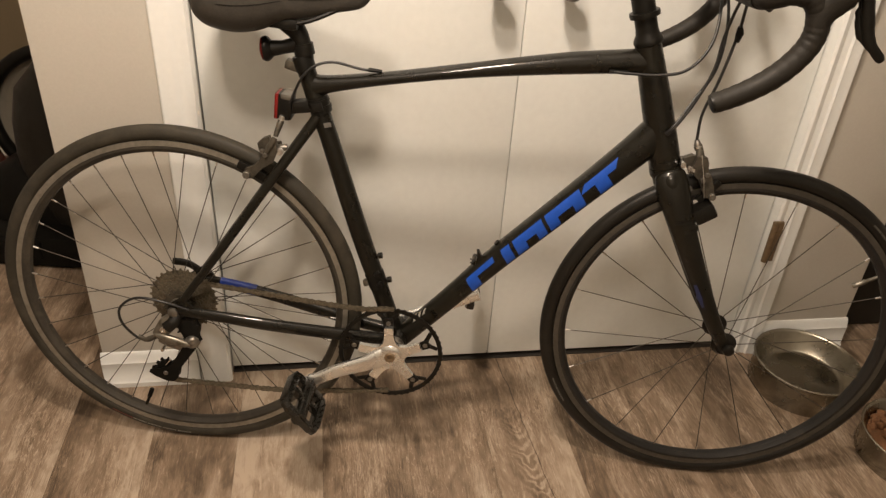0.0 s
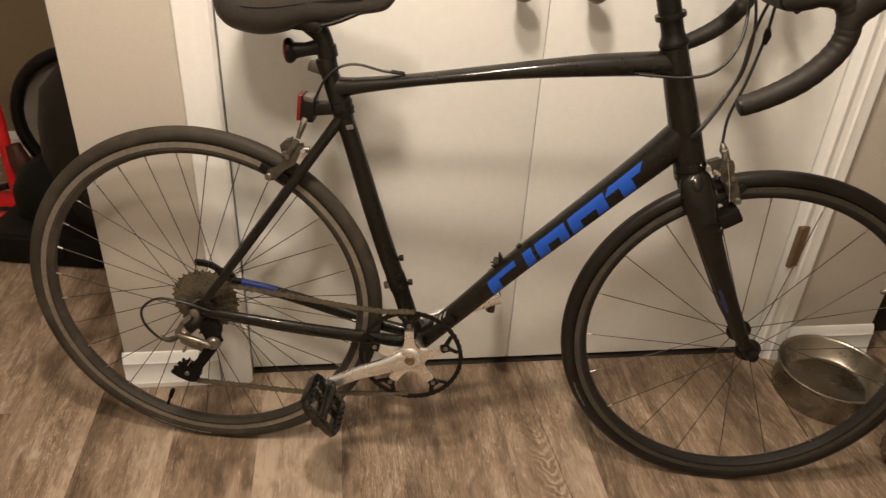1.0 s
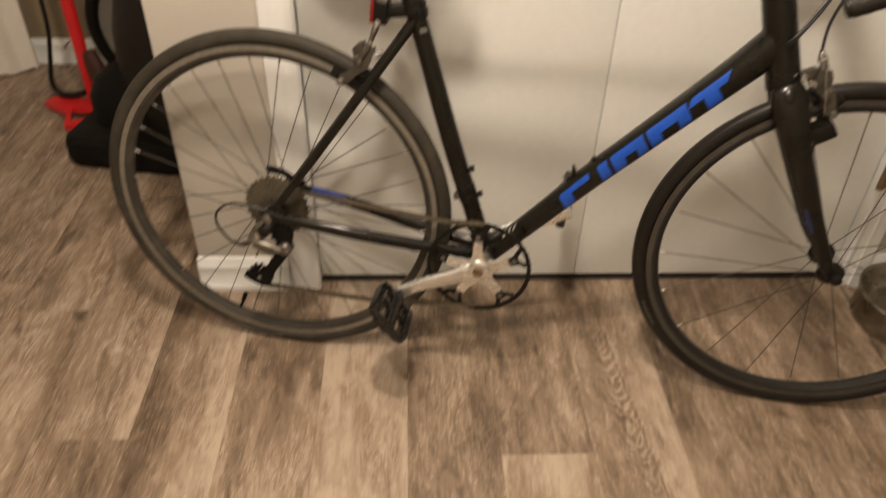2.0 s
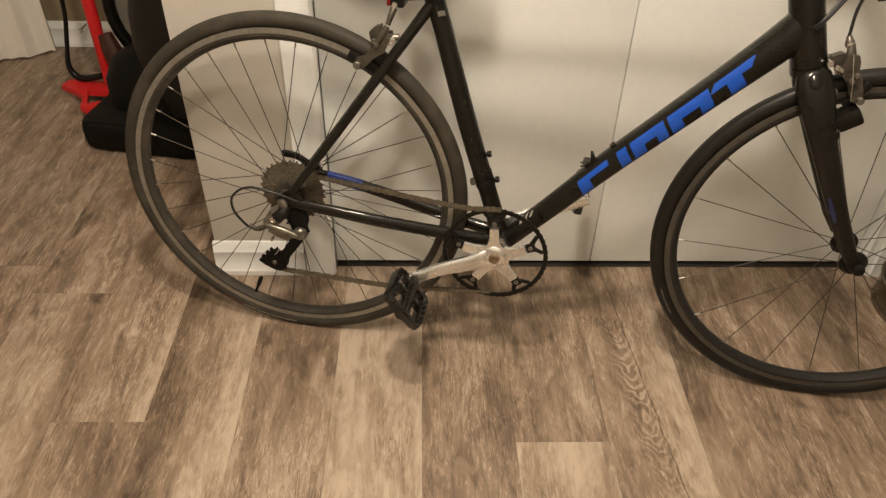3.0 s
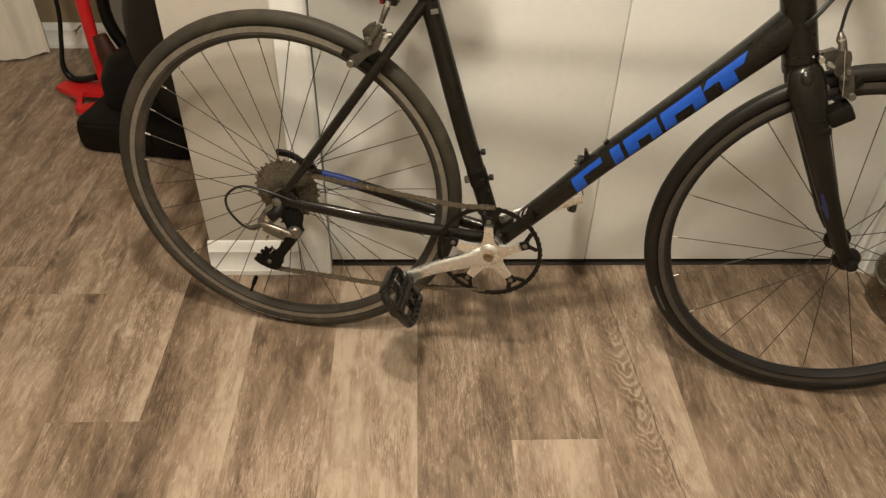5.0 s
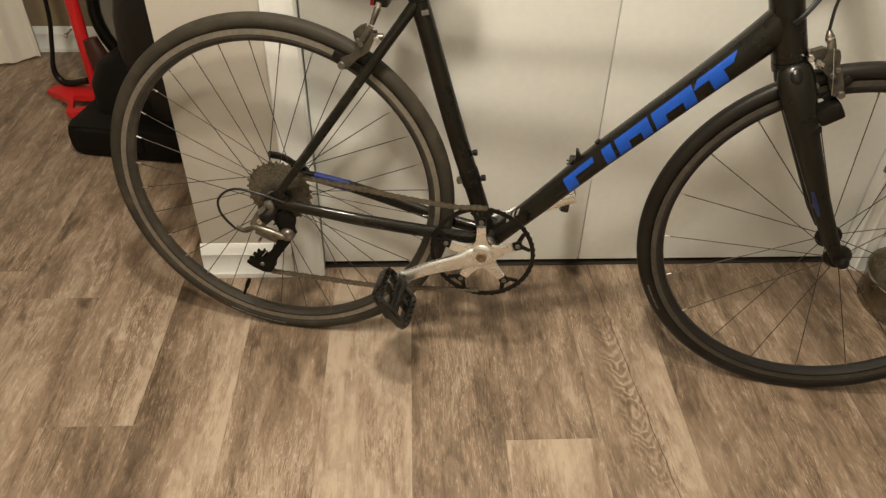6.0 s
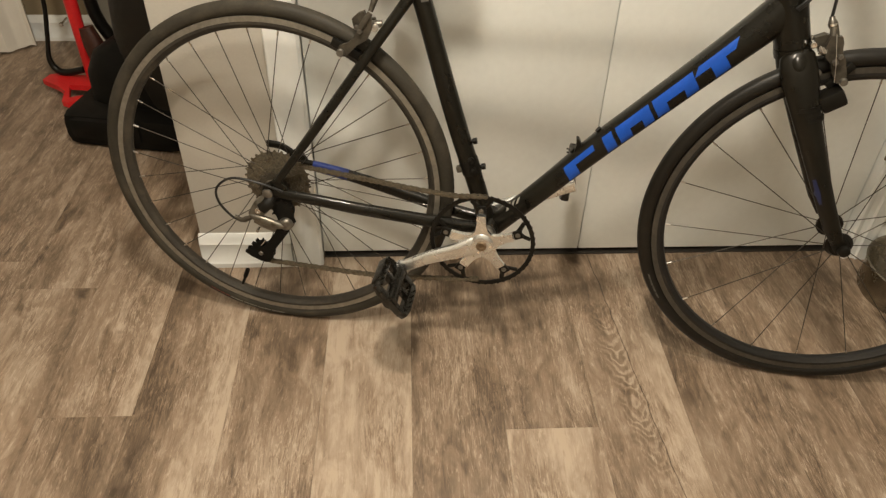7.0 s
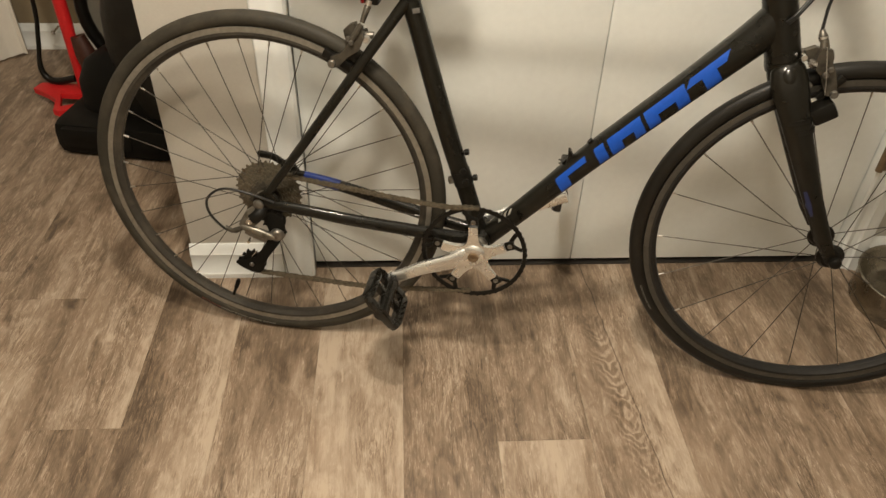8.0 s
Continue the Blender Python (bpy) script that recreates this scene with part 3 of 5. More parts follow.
def chain(name, line, pitch=0.0106):
    bm = BM()
    dist, last, k = 0.0, line[0], 0
    marks = [line[0]]
    for q in line[1:]:
        dist += (q - last).length
        last = q
        if dist >= pitch:
            marks.append(q.copy())
            dist = 0.0
    for k, (a, b) in enumerate(zip(marks, marks[1:])):
        d = (b - a).normalized()
        up = d.cross(Vector((0, 1, 0))).normalized()
        w = 0.0036 if k % 2 else 0.0026
        for s in (-1, 1):
            off = Vector((0, s * w, 0))
            mid = (a + b) / 2 + off
            ends = [(a - d * 0.0035 + off, 0.0026), (a + off, 0.0041), (mid, 0.0030), (b + off, 0.0041), (b + d * 0.0035 + off, 0.0026)]
            sweep(bm, [p for p, _ in ends], [(r, 0.0006) for _, r in ends], 6)
        cyl(bm, a + Vector((0, -0.0042, 0)), a + Vector((0, 0.0042, 0)), 0.0022, 6)
    return part(name, bm, RUST, bike, "rusty bicycle chain")


chain("chain", chain_line)
chain("chain", low_line)

# crankset
ringset = part("chainring", toothed(BM(), BBX - 0.005, BBZ - 0.009, -0.0475, -0.0505, 50, 0.0985, 0.0013, 0.0895), PLASTIC, bike, "black toothed chainring")
CX, CZ = BBX - 0.005, BBZ - 0.009
for k in range(5):
    a = radians(94 + 72 * k)
    ca, sa = math.cos(a), math.sin(a)
    bx, bz = CX + 0.0695 * ca, CZ + 0.0695 * sa
    tab = BM()
    for w in (-1, 1):
        b2 = a + w * radians(12)
        sweep(tab, [(bx, -0.049, bz), (CX + 0.0780 * math.cos(a + w * radians(7)), -0.049, CZ + 0.0780 * math.sin(a + w * radians(7))), (CX + 0.0890 * math.cos(b2), -0.049, CZ + 0.0890 * math.sin(b2))], [(0.006, 0.0018), (0.0042, 0.0018), (0.0042, 0.0018)], 8)
    box(tab, (-0.0085, -0.0025, -0.0085), (0.0085, 0.0025, 0.0085), pose(bx, -0.0535, bz, 0, -math.degrees(a), 0), bevel=0.0012)
    part("bolt_tab", tab, PLASTIC, ringset)
    part("ring_bolt", lathe(BM(), [(0.0, -0.0035), (0.0020, -0.0035), (0.0020, -0.0046), (0.0042, -0.0046), (0.0047, -0.0038), (0.0047, 0.0)], 16, "Y", (bx, -0.0530, bz)), GREYALLOY, ringset)

# the five-armed spider and its arm, one alloy forging
spider = BM()
outline = []
for k in range(5):
    a0 = 94 + 72 * k
    for da, rr in ((-7.5, 0.0610), (7.5, 0.0610), (9, 0.0530), (11, 0.0450), (14.5, 0.0380), (20, 0.0322), (28, 0.0288), (36, 0.0278), (44, 0.0288), (52, 0.0322), (57.5, 0.0380), (61, 0.0450), (63, 0.0530)):
        a = radians(a0 + da)
        outline.append((CX + rr * math.cos(a), CZ + rr * math.sin(a)))
prism(spider, outline, -0.0520, -0.0600)
lathe(spider, [(0.0, -0.0640), (0.0140, -0.0640), (0.0185, -0.0632), (0.0225, -0.0606), (0.0235, -0.0595), (0.0235, -0.0520), (0.0, -0.0520)], 32, "Y", (CX, 0, CZ))
bmesh.ops.bevel(spider, geom=[e for e in spider.edges if e.calc_face_angle(0) > radians(60)], offset=0.0028, segments=3, affect="EDGES")
crank = part("crank_arm", spider, ALLOY, bike, "polished silver alloy crank arm with five-armed spider")
PX, PZ = 0.2520, 0.2200
along = smooth_path([(CX + 0.010, -0.0570, CZ + 0.003), (CX - 0.014, -0.0590, CZ - 0.0045), (CX - 0.042, -0.0640, CZ - 0.0155), (0.305, -0.0710, 0.2425), (PX + 0.016, -0.0770, PZ + 0.0060), (PX, -0.0780, PZ), (PX - 0.010, -0.0780, PZ - 0.0045)])
fat = smooth_path([(0.0140, 0.0040, 0), (0.0185, 0.0060, 0), (0.0160, 0.0070, 0), (0.0132, 0.0068, 0), (0.0118, 0.0066, 0), (0.0125, 0.0066, 0), (0.0070, 0.0055, 0)])
part("arm", sweep(BM(), along, [(v.x, v.y) for v in fat], 20, square=0.72), ALLOY, crank)
part("crank_bolt", lathe(BM(), [(0.0, -0.0655), (0.0040, -0.0655), (0.0042, -0.0676), (0.0085, -0.0680), (0.0098, -0.0668), (0.0098, -0.0600)], 20, "Y", (CX, 0, CZ)), BRASS, crank, "dull brown crank bolt")
far = smooth_path([(CX + 0.002, 0.060, CZ), (CX + 0.05, 0.066, CZ + 0.020), (CX + 0.105, 0.074, CZ + 0.043), (CX + 0.150, 0.078, CZ + 0.062), (CX + 0.162, 0.078, CZ + 0.067)])
part("far_crank_arm", sweep(BM(), far, [(0.016, 0.0075)] * 8 + [(0.013, 0.007)] * 17, 16, square=0.75), ALLOY, bike, "polished silver alloy crank arm")
part("axle_cup", lathe(BM(), [(0.0, -0.050), (0.015, -0.050), (0.0195, -0.046), (0.0195, -0.034), (0.0, -0.034)], 24, "Y", (BBX, 0, BBZ)), GREYALLOY, bike)


def pedal(px, py, pz, tilt, side):
    """A platform pedal with its cage, axle and reflector; the platform's own x runs fore and aft."""
    m = pose(px, py, pz, 0, tilt, 0)
    k = 0.93
    body = part("pedal", sweep(BM(), [m @ Vector((0, -0.047, 0)), m @ Vector((0, -0.02, 0)), m @ Vector((0, 0.048, 0))], [0.0135, 0.0125, 0.0140], 14), PEDAL, bike, "black plastic platform pedal")
    for s in (-1, 1):
        part("side_rail", box(BM(), (k * s * 0.0405 - 0.0085, -k * 0.038, -0.0095), (k * s * 0.0405 + 0.0065, k * 0.038, 0.0095), m, bevel=0.0035), PEDAL, body)
        for e in (-1, 1):
            part("corner", sweep(BM(), [m @ Vector((k * s * 0.0430, k * e * 0.0360, 0)), m @ Vector((k * s * 0.0405, k * e * 0.0450, 0)), m @ Vector((k * s * 0.0310, k * e * 0.0480, 0))], [(0.0048, 0.0085), (0.0052, 0.0082), (0.0046, 0.0072)], 10, side=m.to_3x3() @ Vector((0, 0, 1)), square=0.6), PEDAL, body)
    for y, w, h in ((-0.0465, 0.0065, 0.034), (0.006, 0.0048, 0.036), (0.0450, 0.0090, 0.034)):
        part("cross_bar", box(BM(), (-k * h, k * y - w, -0.0070), (k * h, k * y + w, 0.0070), m, bevel=0.0025), PEDAL, body)
    part("pedal_axle", cyl(BM(), m @ Vector((0, -side * 0.040, 0)), m @ Vector((0, -side * 0.066, 0)), 0.0068), GREYALLOY, body)
    for s in (-1, 1):
        part("reflector", box(BM(), (s * 0.0447 - 0.0012, -0.024, -0.007), (s * 0.0447 + 0.0012, 0.024, 0.007), m, bevel=0.0008), DARKALLOY, body)
        for y in (-0.026, -0.009, 0.009, 0.026):
            part("stud", cyl(BM(), m @ Vector((s * 0.0377, y * 0.9, 0.010)), m @ Vector((s * 0.0377, y * 0.9, 0.0140)), 0.0017, 6), PEDAL, body)


pedal(PX, -0.138, PZ - 0.005, 51, -1)
pedal(CX + 0.151, 0.138, CZ + 0.062, -84, 1)

# rear derailleur
der = part("rear_derailleur", sweep(BM(), smooth_path([(HX + 0.004, -0.048, HZ - 0.006), (0.000, -0.058, 0.322), (-0.012, -0.062, 0.312)]), [(0.011, 0.006)] * 13, 12), PLASTIC, bike, "dirty grey and black rear derailleur", pose(0, -0.013, 0))
part("knuckle", sweep(BM(), smooth_path([(0.000, -0.046, 0.331), (-0.009, -0.050, 0.319), (-0.020, -0.052, 0.305), (-0.034, -0.052, 0.290)]), [(0.010 + 0.006 * math.sin(math.pi * k / 18), 0.008) for k in range(19)], 14, square=0.8), LINK, der, "dull grey knuckle")
part("pivot_bolt", lathe(BM(), [(0.0, -0.0605), (0.0030, -0.0605), (0.0032, -0.0625), (0.0056, -0.0625), (0.0065, -0.0610), (0.0065, -0.052)], 14, "Y", (-0.019, 0, 0.306)), NIPPLE, der)
part("link_plate", sweep(BM(), smooth_path([(-0.036, -0.054, 0.293), (-0.022, -0.058, 0.289), (-0.002, -0.058, 0.2825), (0.014, -0.057, 0.277), (0.026, -0.054, 0.275)]), [(0.0055 + 0.0035 * math.sin(math.pi * k / 24), 0.0065) for k in range(25)], 16, square=0.9), LINK, der, "worn silver parallelogram link")
part("link_plate", sweep(BM(), smooth_path([(-0.032, -0.046, 0.279), (-0.008, -0.049, 0.270), (0.018, -0.049, 0.262)]), [(0.0095, 0.006)] * 13, 12, square=0.8), GREYALLOY, der)
part("limit_screw", lathe(BM(), [(0.0, -0.058), (0.0030, -0.058), (0.0034, -0.056), (0.0034, -0.044), (0.0, -0.044)], 10, "Y", (-0.027, 0, 0.258)), NIPPLE, der)
part("lower_knuckle", lathe(BM(), [(0.0, -0.0600), (0.0070, -0.0595), (0.0110, -0.0570), (0.0135, -0.0520), (0.0140, -0.0400), (0.0, -0.0400)], 22, "Y", (0.029, 0, 0.277)), GREYALLOY, der)
part("chain_guide", sweep(BM(), smooth_path([(0.024, -0.036, 0.333), (0.023, -0.040, 0.313), (0.025, -0.042, 0.296), (0.029, -0.044, 0.276)]), [(0.019 - 0.003 * math.sin(k * 0.5), 0.007) for k in range(19)], 14, square=0.75), BLACK, der)
part("hanger", sweep(BM(), smooth_path([(HX + 0.006, -0.034, HZ - 0.002), (0.014, -0.034, 0.326), (0.020, -0.035, 0.306), (0.022, -0.037, 0.290)]), [(0.013, 0.005)] * 19, 12), PLASTIC, der)
cage = [(0.017, 0.278), (0.003, 0.252), (-0.009, 0.233), (-0.017, 0.223), (-0.036, 0.2145), (-0.056, 0.2110), (-0.058, 0.2050), (-0.046, 0.1960), (-0.027, 0.1875), (-0.012, 0.1870), (-0.003, 0.1970), (0.000, 0.2120), (0.008, 0.2250), (0.022, 0.2450), (0.034, 0.2620), (0.040, 0.2760)]
for y in (-0.0540, -0.0420):
    part("cage_plate", plate(cage, y, y - 0.0022, 0.0007), BLACK, der)
part("cage_bolt", lathe(BM(), [(0.0, -0.0585), (0.0038, -0.0585), (0.0046, -0.0575), (0.0046, -0.0550), (0.0, -0.0550)], 12, "Y", (-0.026, 0, 0.206)), GREYALLOY, der)
# thin bright bar along the cage's upper edge
part("cage_strip", sweep(BM(), [(-0.0230, -0.0580, 0.2260), (-0.0120, -0.0580, 0.2400)], 0.0011, 8), NIPPLE, der)
part("jockey_wheel", toothed(BM(), -0.0245, 0.2125, -0.0455, -0.0525, 11, 0.0235, 0.0055, 0.004), BLACK, der)
part("jockey_wheel", toothed(BM(), 0.0200, 0.3050, -0.040, -0.046, 11, 0.0225, 0.0055, 0.004), PLASTIC, der)
part("shift_cable", sweep(BM(), smooth_path([(0.030, -0.052, 0.348), (-0.015, -0.060, 0.367), (-0.061, -0.062, 0.372), (-0.092, -0.062, 0.349), (-0.093, -0.062, 0.3185), (-0.076, -0.056, 0.287), (-0.060, -0.053, 0.275)]), 0.0024, 10), CABLE, der)
part("barrel_adjuster", sweep(BM(), [(-0.071, -0.052, 0.2830), (-0.058, -0.053, 0.2770), (-0.050, -0.053, 0.2790), (-0.036, -0.053, 0.2860)], [0.0038, 0.0046, 0.0060, 0.0046], 10), DARKALLOY, der)

# brakes: two flat arms on a pivot, pads, bolts and a spring
def bolt(name, x, y, z, r, material, parent, n=12):
    return part(name, lathe(BM(), [(0, y + 0.0012), (r * 0.45, y + 0.0012), (r * 0.45, y), (r * 0.85, y), (r, y + 0.0012), (r, y + 0.009), (0, y + 0.009)], n, "Y", (x, 0, z)), material, parent)


fb = part("front_brake", plate([(0.8920, 0.6960), (0.9080, 0.6950), (0.9120, 0.6860), (0.9140, 0.6730), (0.9210, 0.6640), (0.9300, 0.6420), (0.9330, 0.6290), (0.9280, 0.6230), (0.9180, 0.6260), (0.9090, 0.6400), (0.9030, 0.6540), (0.8930, 0.6620), (0.8880, 0.6760)], -0.0250, -0.0335), DARKALLOY, bike, "grey alloy caliper brake on the fork")
part("caliper_arm", plate([(0.8740, 0.6870), (0.8880, 0.6935), (0.9000, 0.6900), (0.9040, 0.6740), (0.9000, 0.6580), (0.8900, 0.6620), (0.8760, 0.6760)], -0.0080, -0.0200), DARKALLOY, fb)
part("caliper_arm", plate([(0.8920, 0.6740), (0.9060, 0.6780), (0.9220, 0.6640), (0.9330, 0.6290), (0.9230, 0.6230), (0.9060, 0.6500), (0.8880, 0.6700)], 0.0250, 0.0335), DARKALLOY, fb)
part("neck", sweep(BM(), [(0.8990, -0.0270, 0.688), (0.8960, -0.0220, 0.703), (0.8940, -0.0170, 0.712)], [(0.0080, 0.0050), (0.0062, 0.0045), (0.0048, 0.0045)], 10), DARKALLOY, fb)
part("pivot_bolt", cyl(BM(), (0.862, 0, 0.680), (0.900, -0.004, 0.678), 0.006), GREYALLOY, fb)
bolt("pivot_nut", 0.8725, -0.0290, 0.6780, 0.0056, NIPPLE, fb, 8)
bolt("pinch_bolt", 0.9075, -0.0390, 0.6570, 0.0046, GREYALLOY, fb)
bolt("pinch_bolt", 0.9130, -0.0380, 0.6660, 0.0040, GREYALLOY, fb)
bolt("pad_bolt", 0.9290, -0.0400, 0.6285, 0.0060, GREYALLOY, fb)
bolt("pad_bolt", 0.8940, -0.0260, 0.6350, 0.0042, GREYALLOY, fb)
spring = [(0.8800 + 0.0110 * k / 26, -0.0300 - 0.0050 * math.cos(k * 1.25), 0.6730 - 0.0030 * k / 26 + 0.0062 * math.sin(k * 1.25)) for k in range(27)]
part("spring", sweep(BM(), spring, 0.0009, 6), NIPPLE, fb)
for s in (-1, 1):
    part("brake_pad", box(BM(), (-0.024, -0.0045, -0.006), (0.024, 0.0045, 0.006), pose(0.9265, s * 0.0190, 0.632, 0, -52, 0), bevel=0.002), PLASTIC, fb)
part("barrel_adjuster", sweep(BM(), [(0.8945, -0.018, 0.7035), (0.8930, -0.018, 0.7065), (0.8915, -0.017, 0.7125), (0.8905, -0.016, 0.7155), (0.8895, -0.015, 0.7190)], [0.0056, 0.0062, 0.0062, 0.0046, 0.0040], 10), GREYALLOY, fb)
part("adjuster_nut", sweep(BM(), [(0.8932, -0.0185, 0.7065), (0.8922, -0.0180, 0.7095)], 0.0068, 10), NIPPLE, fb)
part("inner_cable", cyl(BM(), (0.8960, -0.037, 0.7000), (0.9080, -0.041, 0.655), 0.0009, 6), NIPPLE, fb)
part("inner_cable", cyl(BM(), (0.9080, -0.041, 0.655), (0.9140, -0.041, 0.628), 0.0007, 6), NIPPLE, fb)

rb = part("rear_brake", plate([(0.1400, 0.6190), (0.1550, 0.6250), (0.1640, 0.6330), (0.1790, 0.6600), (0.1870, 0.6740), (0.1945, 0.6740), (0.1960, 0.6520), (0.1880, 0.6330), (0.1700, 0.6215), (0.1520, 0.6020), (0.1420, 0.6010), (0.1365, 0.6080)], -0.0250, -0.0330), DARKALLOY, bike, "grey alloy caliper brake on the seat stays")
part("caliper_arm", plate([(0.1620, 0.6500), (0.1600, 0.6610), (0.1700, 0.6700), (0.1800, 0.6740), (0.1850, 0.6560), (0.1760, 0.6380), (0.1660, 0.6400)], -0.0080, -0.0200), DARKALLOY, rb)
part("caliper_arm", plate([(0.1400, 0.6180), (0.1600, 0.6280), (0.1750, 0.6480), (0.1880, 0.6500), (0.1900, 0.6400), (0.1700, 0.6200), (0.1450, 0.6020)], 0.0250, 0.0330), DARKALLOY, rb)
part("neck", sweep(BM(), [(0.1760, -0.0340, 0.6480), (0.1860, -0.0340, 0.6640), (0.1930, -0.0300, 0.6760)], [(0.0045, 0.0035), (0.0055, 0.0040), (0.0045, 0.0040)], 10), DARKALLOY, rb)
part("pivot_bolt", cyl(BM(), (0.206, 0, 0.650), (0.168, -0.004, 0.648), 0.006), GREYALLOY, rb)
bolt("pivot_nut", 0.1985, -0.0280, 0.6500, 0.0060, NIPPLE, rb, 8)
bolt("pinch_bolt", 0.1680, -0.0250, 0.6480, 0.0042, GREYALLOY, rb)
bolt("pinch_bolt", 0.1770, -0.0390, 0.6470, 0.0042, GREYALLOY, rb)
bolt("pad_bolt", 0.1425, -0.0390, 0.6085, 0.0066, GREYALLOY, rb)
for s in (-1, 1):
    part("brake_pad", box(BM(), (-0.026, -0.0050, -0.007), (0.026, 0.0050, 0.007), pose(0.148, s * 0.0190, 0.611, 0, 26, 0), bevel=0.002), PLASTIC, rb)
part("barrel_adjuster", sweep(BM(), [(0.1930, -0.0260, 0.6770), (0.1960, -0.0220, 0.6870), (0.2010, -0.0180, 0.7010), (0.2020, -0.0160, 0.7040)], [0.0040, 0.0048, 0.0058, 0.0040], 10), DARKALLOY, rb)
part("adjuster_nut", sweep(BM(), [(0.2015, -0.0165, 0.7035), (0.2040, -0.0155, 0.7105)], 0.0054, 10), NIPPLE, rb)

# seatpost and saddle
tube("seatpost", [(0.2430, 0, 0.788), (0.2385, 0, 0.820), (0.2310, 0, 0.843), (0.214, 0, 0.862)], [0.0137, 0.0137, 0.0150, 0.0190], PLASTIC, label="black seatpost")
part("seat_clamp", sweep(BM(), [(0.2420, 0, 0.786), (0.2365, 0, 0.804), (0.2350, 0, 0.809)], [0.0170, 0.0170, 0.0160], 20), PLASTIC, bike)
part("clamp_bolt", box(BM(), (-0.012, -0.009, -0.008), (0.012, 0.009, 0.008), pose(0.2200, 0, 0.7920, 0, 16, 0), bevel=0.004), DARKALLOY, bike)
stations = [(0.072, 0.038, 0.934, 0.892), (0.080, 0.062, 0.943, 0.864), (0.102, 0.074, 0.949, 0.849), (0.140, 0.075, 0.951, 0.843), (0.178, 0.064, 0.949, 0.849), (0.212, 0.047, 0.946, 0.863),
            (0.250, 0.032, 0.943, 0.869), (0.295, 0.024, 0.941, 0.880), (0.330, 0.020, 0.938, 0.888), (0.344, 0.014, 0.934, 0.900), (0.349, 0.006, 0.926, 0.910)]
sb, last = BM(), None
fine_st = smooth_path([(x, w, 0) for x, w, _, _ in stations], 4)
fine_z = smooth_path([(t, b, 0) for _, _, t, b in stations], 4)
for q, z in zip(fine_st, fine_z):
    ring = []
    for k in range(24):
        a = 2 * math.pi * k / 24
        c, e = math.cos(a), math.sin(a)
        zc, zr = (z.x + z.y) / 2, (z.x - z.y) / 2
        ring.append(sb.verts.new((q.x, q.y * math.copysign(abs(c) ** 0.6, c) * (1 - 0.10 * max(0, -e)), zc + zr * math.copysign(abs(e) ** 0.7, e))))
    if last:
        for k in range(24):
            sb.faces.new((last[k], last[(k + 1) % 24], ring[(k + 1) % 24], ring[k]))
    else:
        sb.faces.new(ring)
    last = ring
sb.faces.new(last)
saddle = part("saddle", sb, LEATHER, bike, "padded black saddle")
for s in (-1, 1):
    part("saddle_rail", sweep(BM(), smooth_path([(0.118, s * 0.030, 0.868), (0.165, s * 0.022, 0.862), (0.240, s * 0.022, 0.864), (0.310, s * 0.010, 0.892)]), 0.0037, 8), PLASTIC, saddle)
    part("seam", sweep(BM(), smooth_path([(0.080, s * 0.047, 0.905), (0.120, s * 0.0735, 0.893), (0.170, s * 0.0655, 0.892), (0.230, s * 0.0375, 0.900), (0.300, s * 0.0235, 0.906)]), 0.0012, 6), PLASTIC, saddle)
part("rail_clamp", box(BM(), (-0.030, -0.029, -0.009), (0.030, 0.029, 0.009), pose(0.205, 0, 0.862, 0, 4, 0), bevel=0.006), PLASTIC, saddle)

# rear lights and straps
la = part("rear_light", sweep(BM(), smooth_path([(0.1745, 0, 0.8155), (0.186, 0, 0.8165), (0.194, 0, 0.818)]), [(0.0200, 0.0165), (0.0205, 0.017), (0.0205, 0.017), (0.0200, 0.0165), (0.0185, 0.015), (0.017, 0.0145), (0.0150, 0.013), (0.013, 0.012), (0.011, 0.011), (0.010, 0.010), (0.0095, 0.0095), (0.009, 0.009), (0.009, 0.009)], 20), PLASTIC, bike, "round black rear light with red lens")
part("lens", sweep(BM(), [(0.1755, 0, 0.8156), (0.1715, 0, 0.8152), (0.1690, 0, 0.8150)], [(0.0200, 0.0162), (0.0185, 0.0150), (0.0120, 0.0100)], 20), REDLENS, la)
part("arm", sweep(BM(), [(0.188, 0, 0.817), (0.206, 0, 0.820), (0.228, 0, 0.826)], [0.0130, 0.0110, 0.0125], 14), PLASTIC, la)
part("strap", sweep(BM(), [(0.2405, 0, 0.8100), (0.2370, 0, 0.8280)], 0.0166, 20), PLASTIC, la)
lb = part("rear_light", box(BM(), (0.0, -0.0185, -0.0225), (0.024, 0.0185, 0.0225), pose(0.1955, 0, 0.7265, 0, 5, 0), bevel=0.005), PLASTIC, bike, "square black rear light with red lens")
part("lens", box(BM(), (-0.0045, -0.0180, -0.0220), (0.0025, 0.0180, 0.0220), pose(0.1950, 0, 0.7265, 0, 5, 0), bevel=0.003), REDLENS, lb)
part("top_shell", box(BM(), (0.004, -0.0192, 0.0120), (0.024, 0.0192, 0.0230), pose(0.1955, 0, 0.7265, 0, 5, 0), bevel=0.004), GREYALLOY, lb)
part("bracket", box(BM(), (0.0, -0.013, -0.011), (0.044, 0.013, 0.010), pose(0.206, 0, 0.7220, 0, -8, 0), bevel=0.005), PLASTIC, lb)
part("strap", sweep(BM(), [(0.2665, 0, 0.7160), (0.2580, 0, 0.7420)], [(0.0185, 0.0185), (0.0185, 0.0185)], 22), PLASTIC, lb)
part("strap_ridge", sweep(BM(), [(0.2645, 0, 0.7225), (0.2628, 0, 0.7280)], 0.0198, 22), PLASTIC, lb)
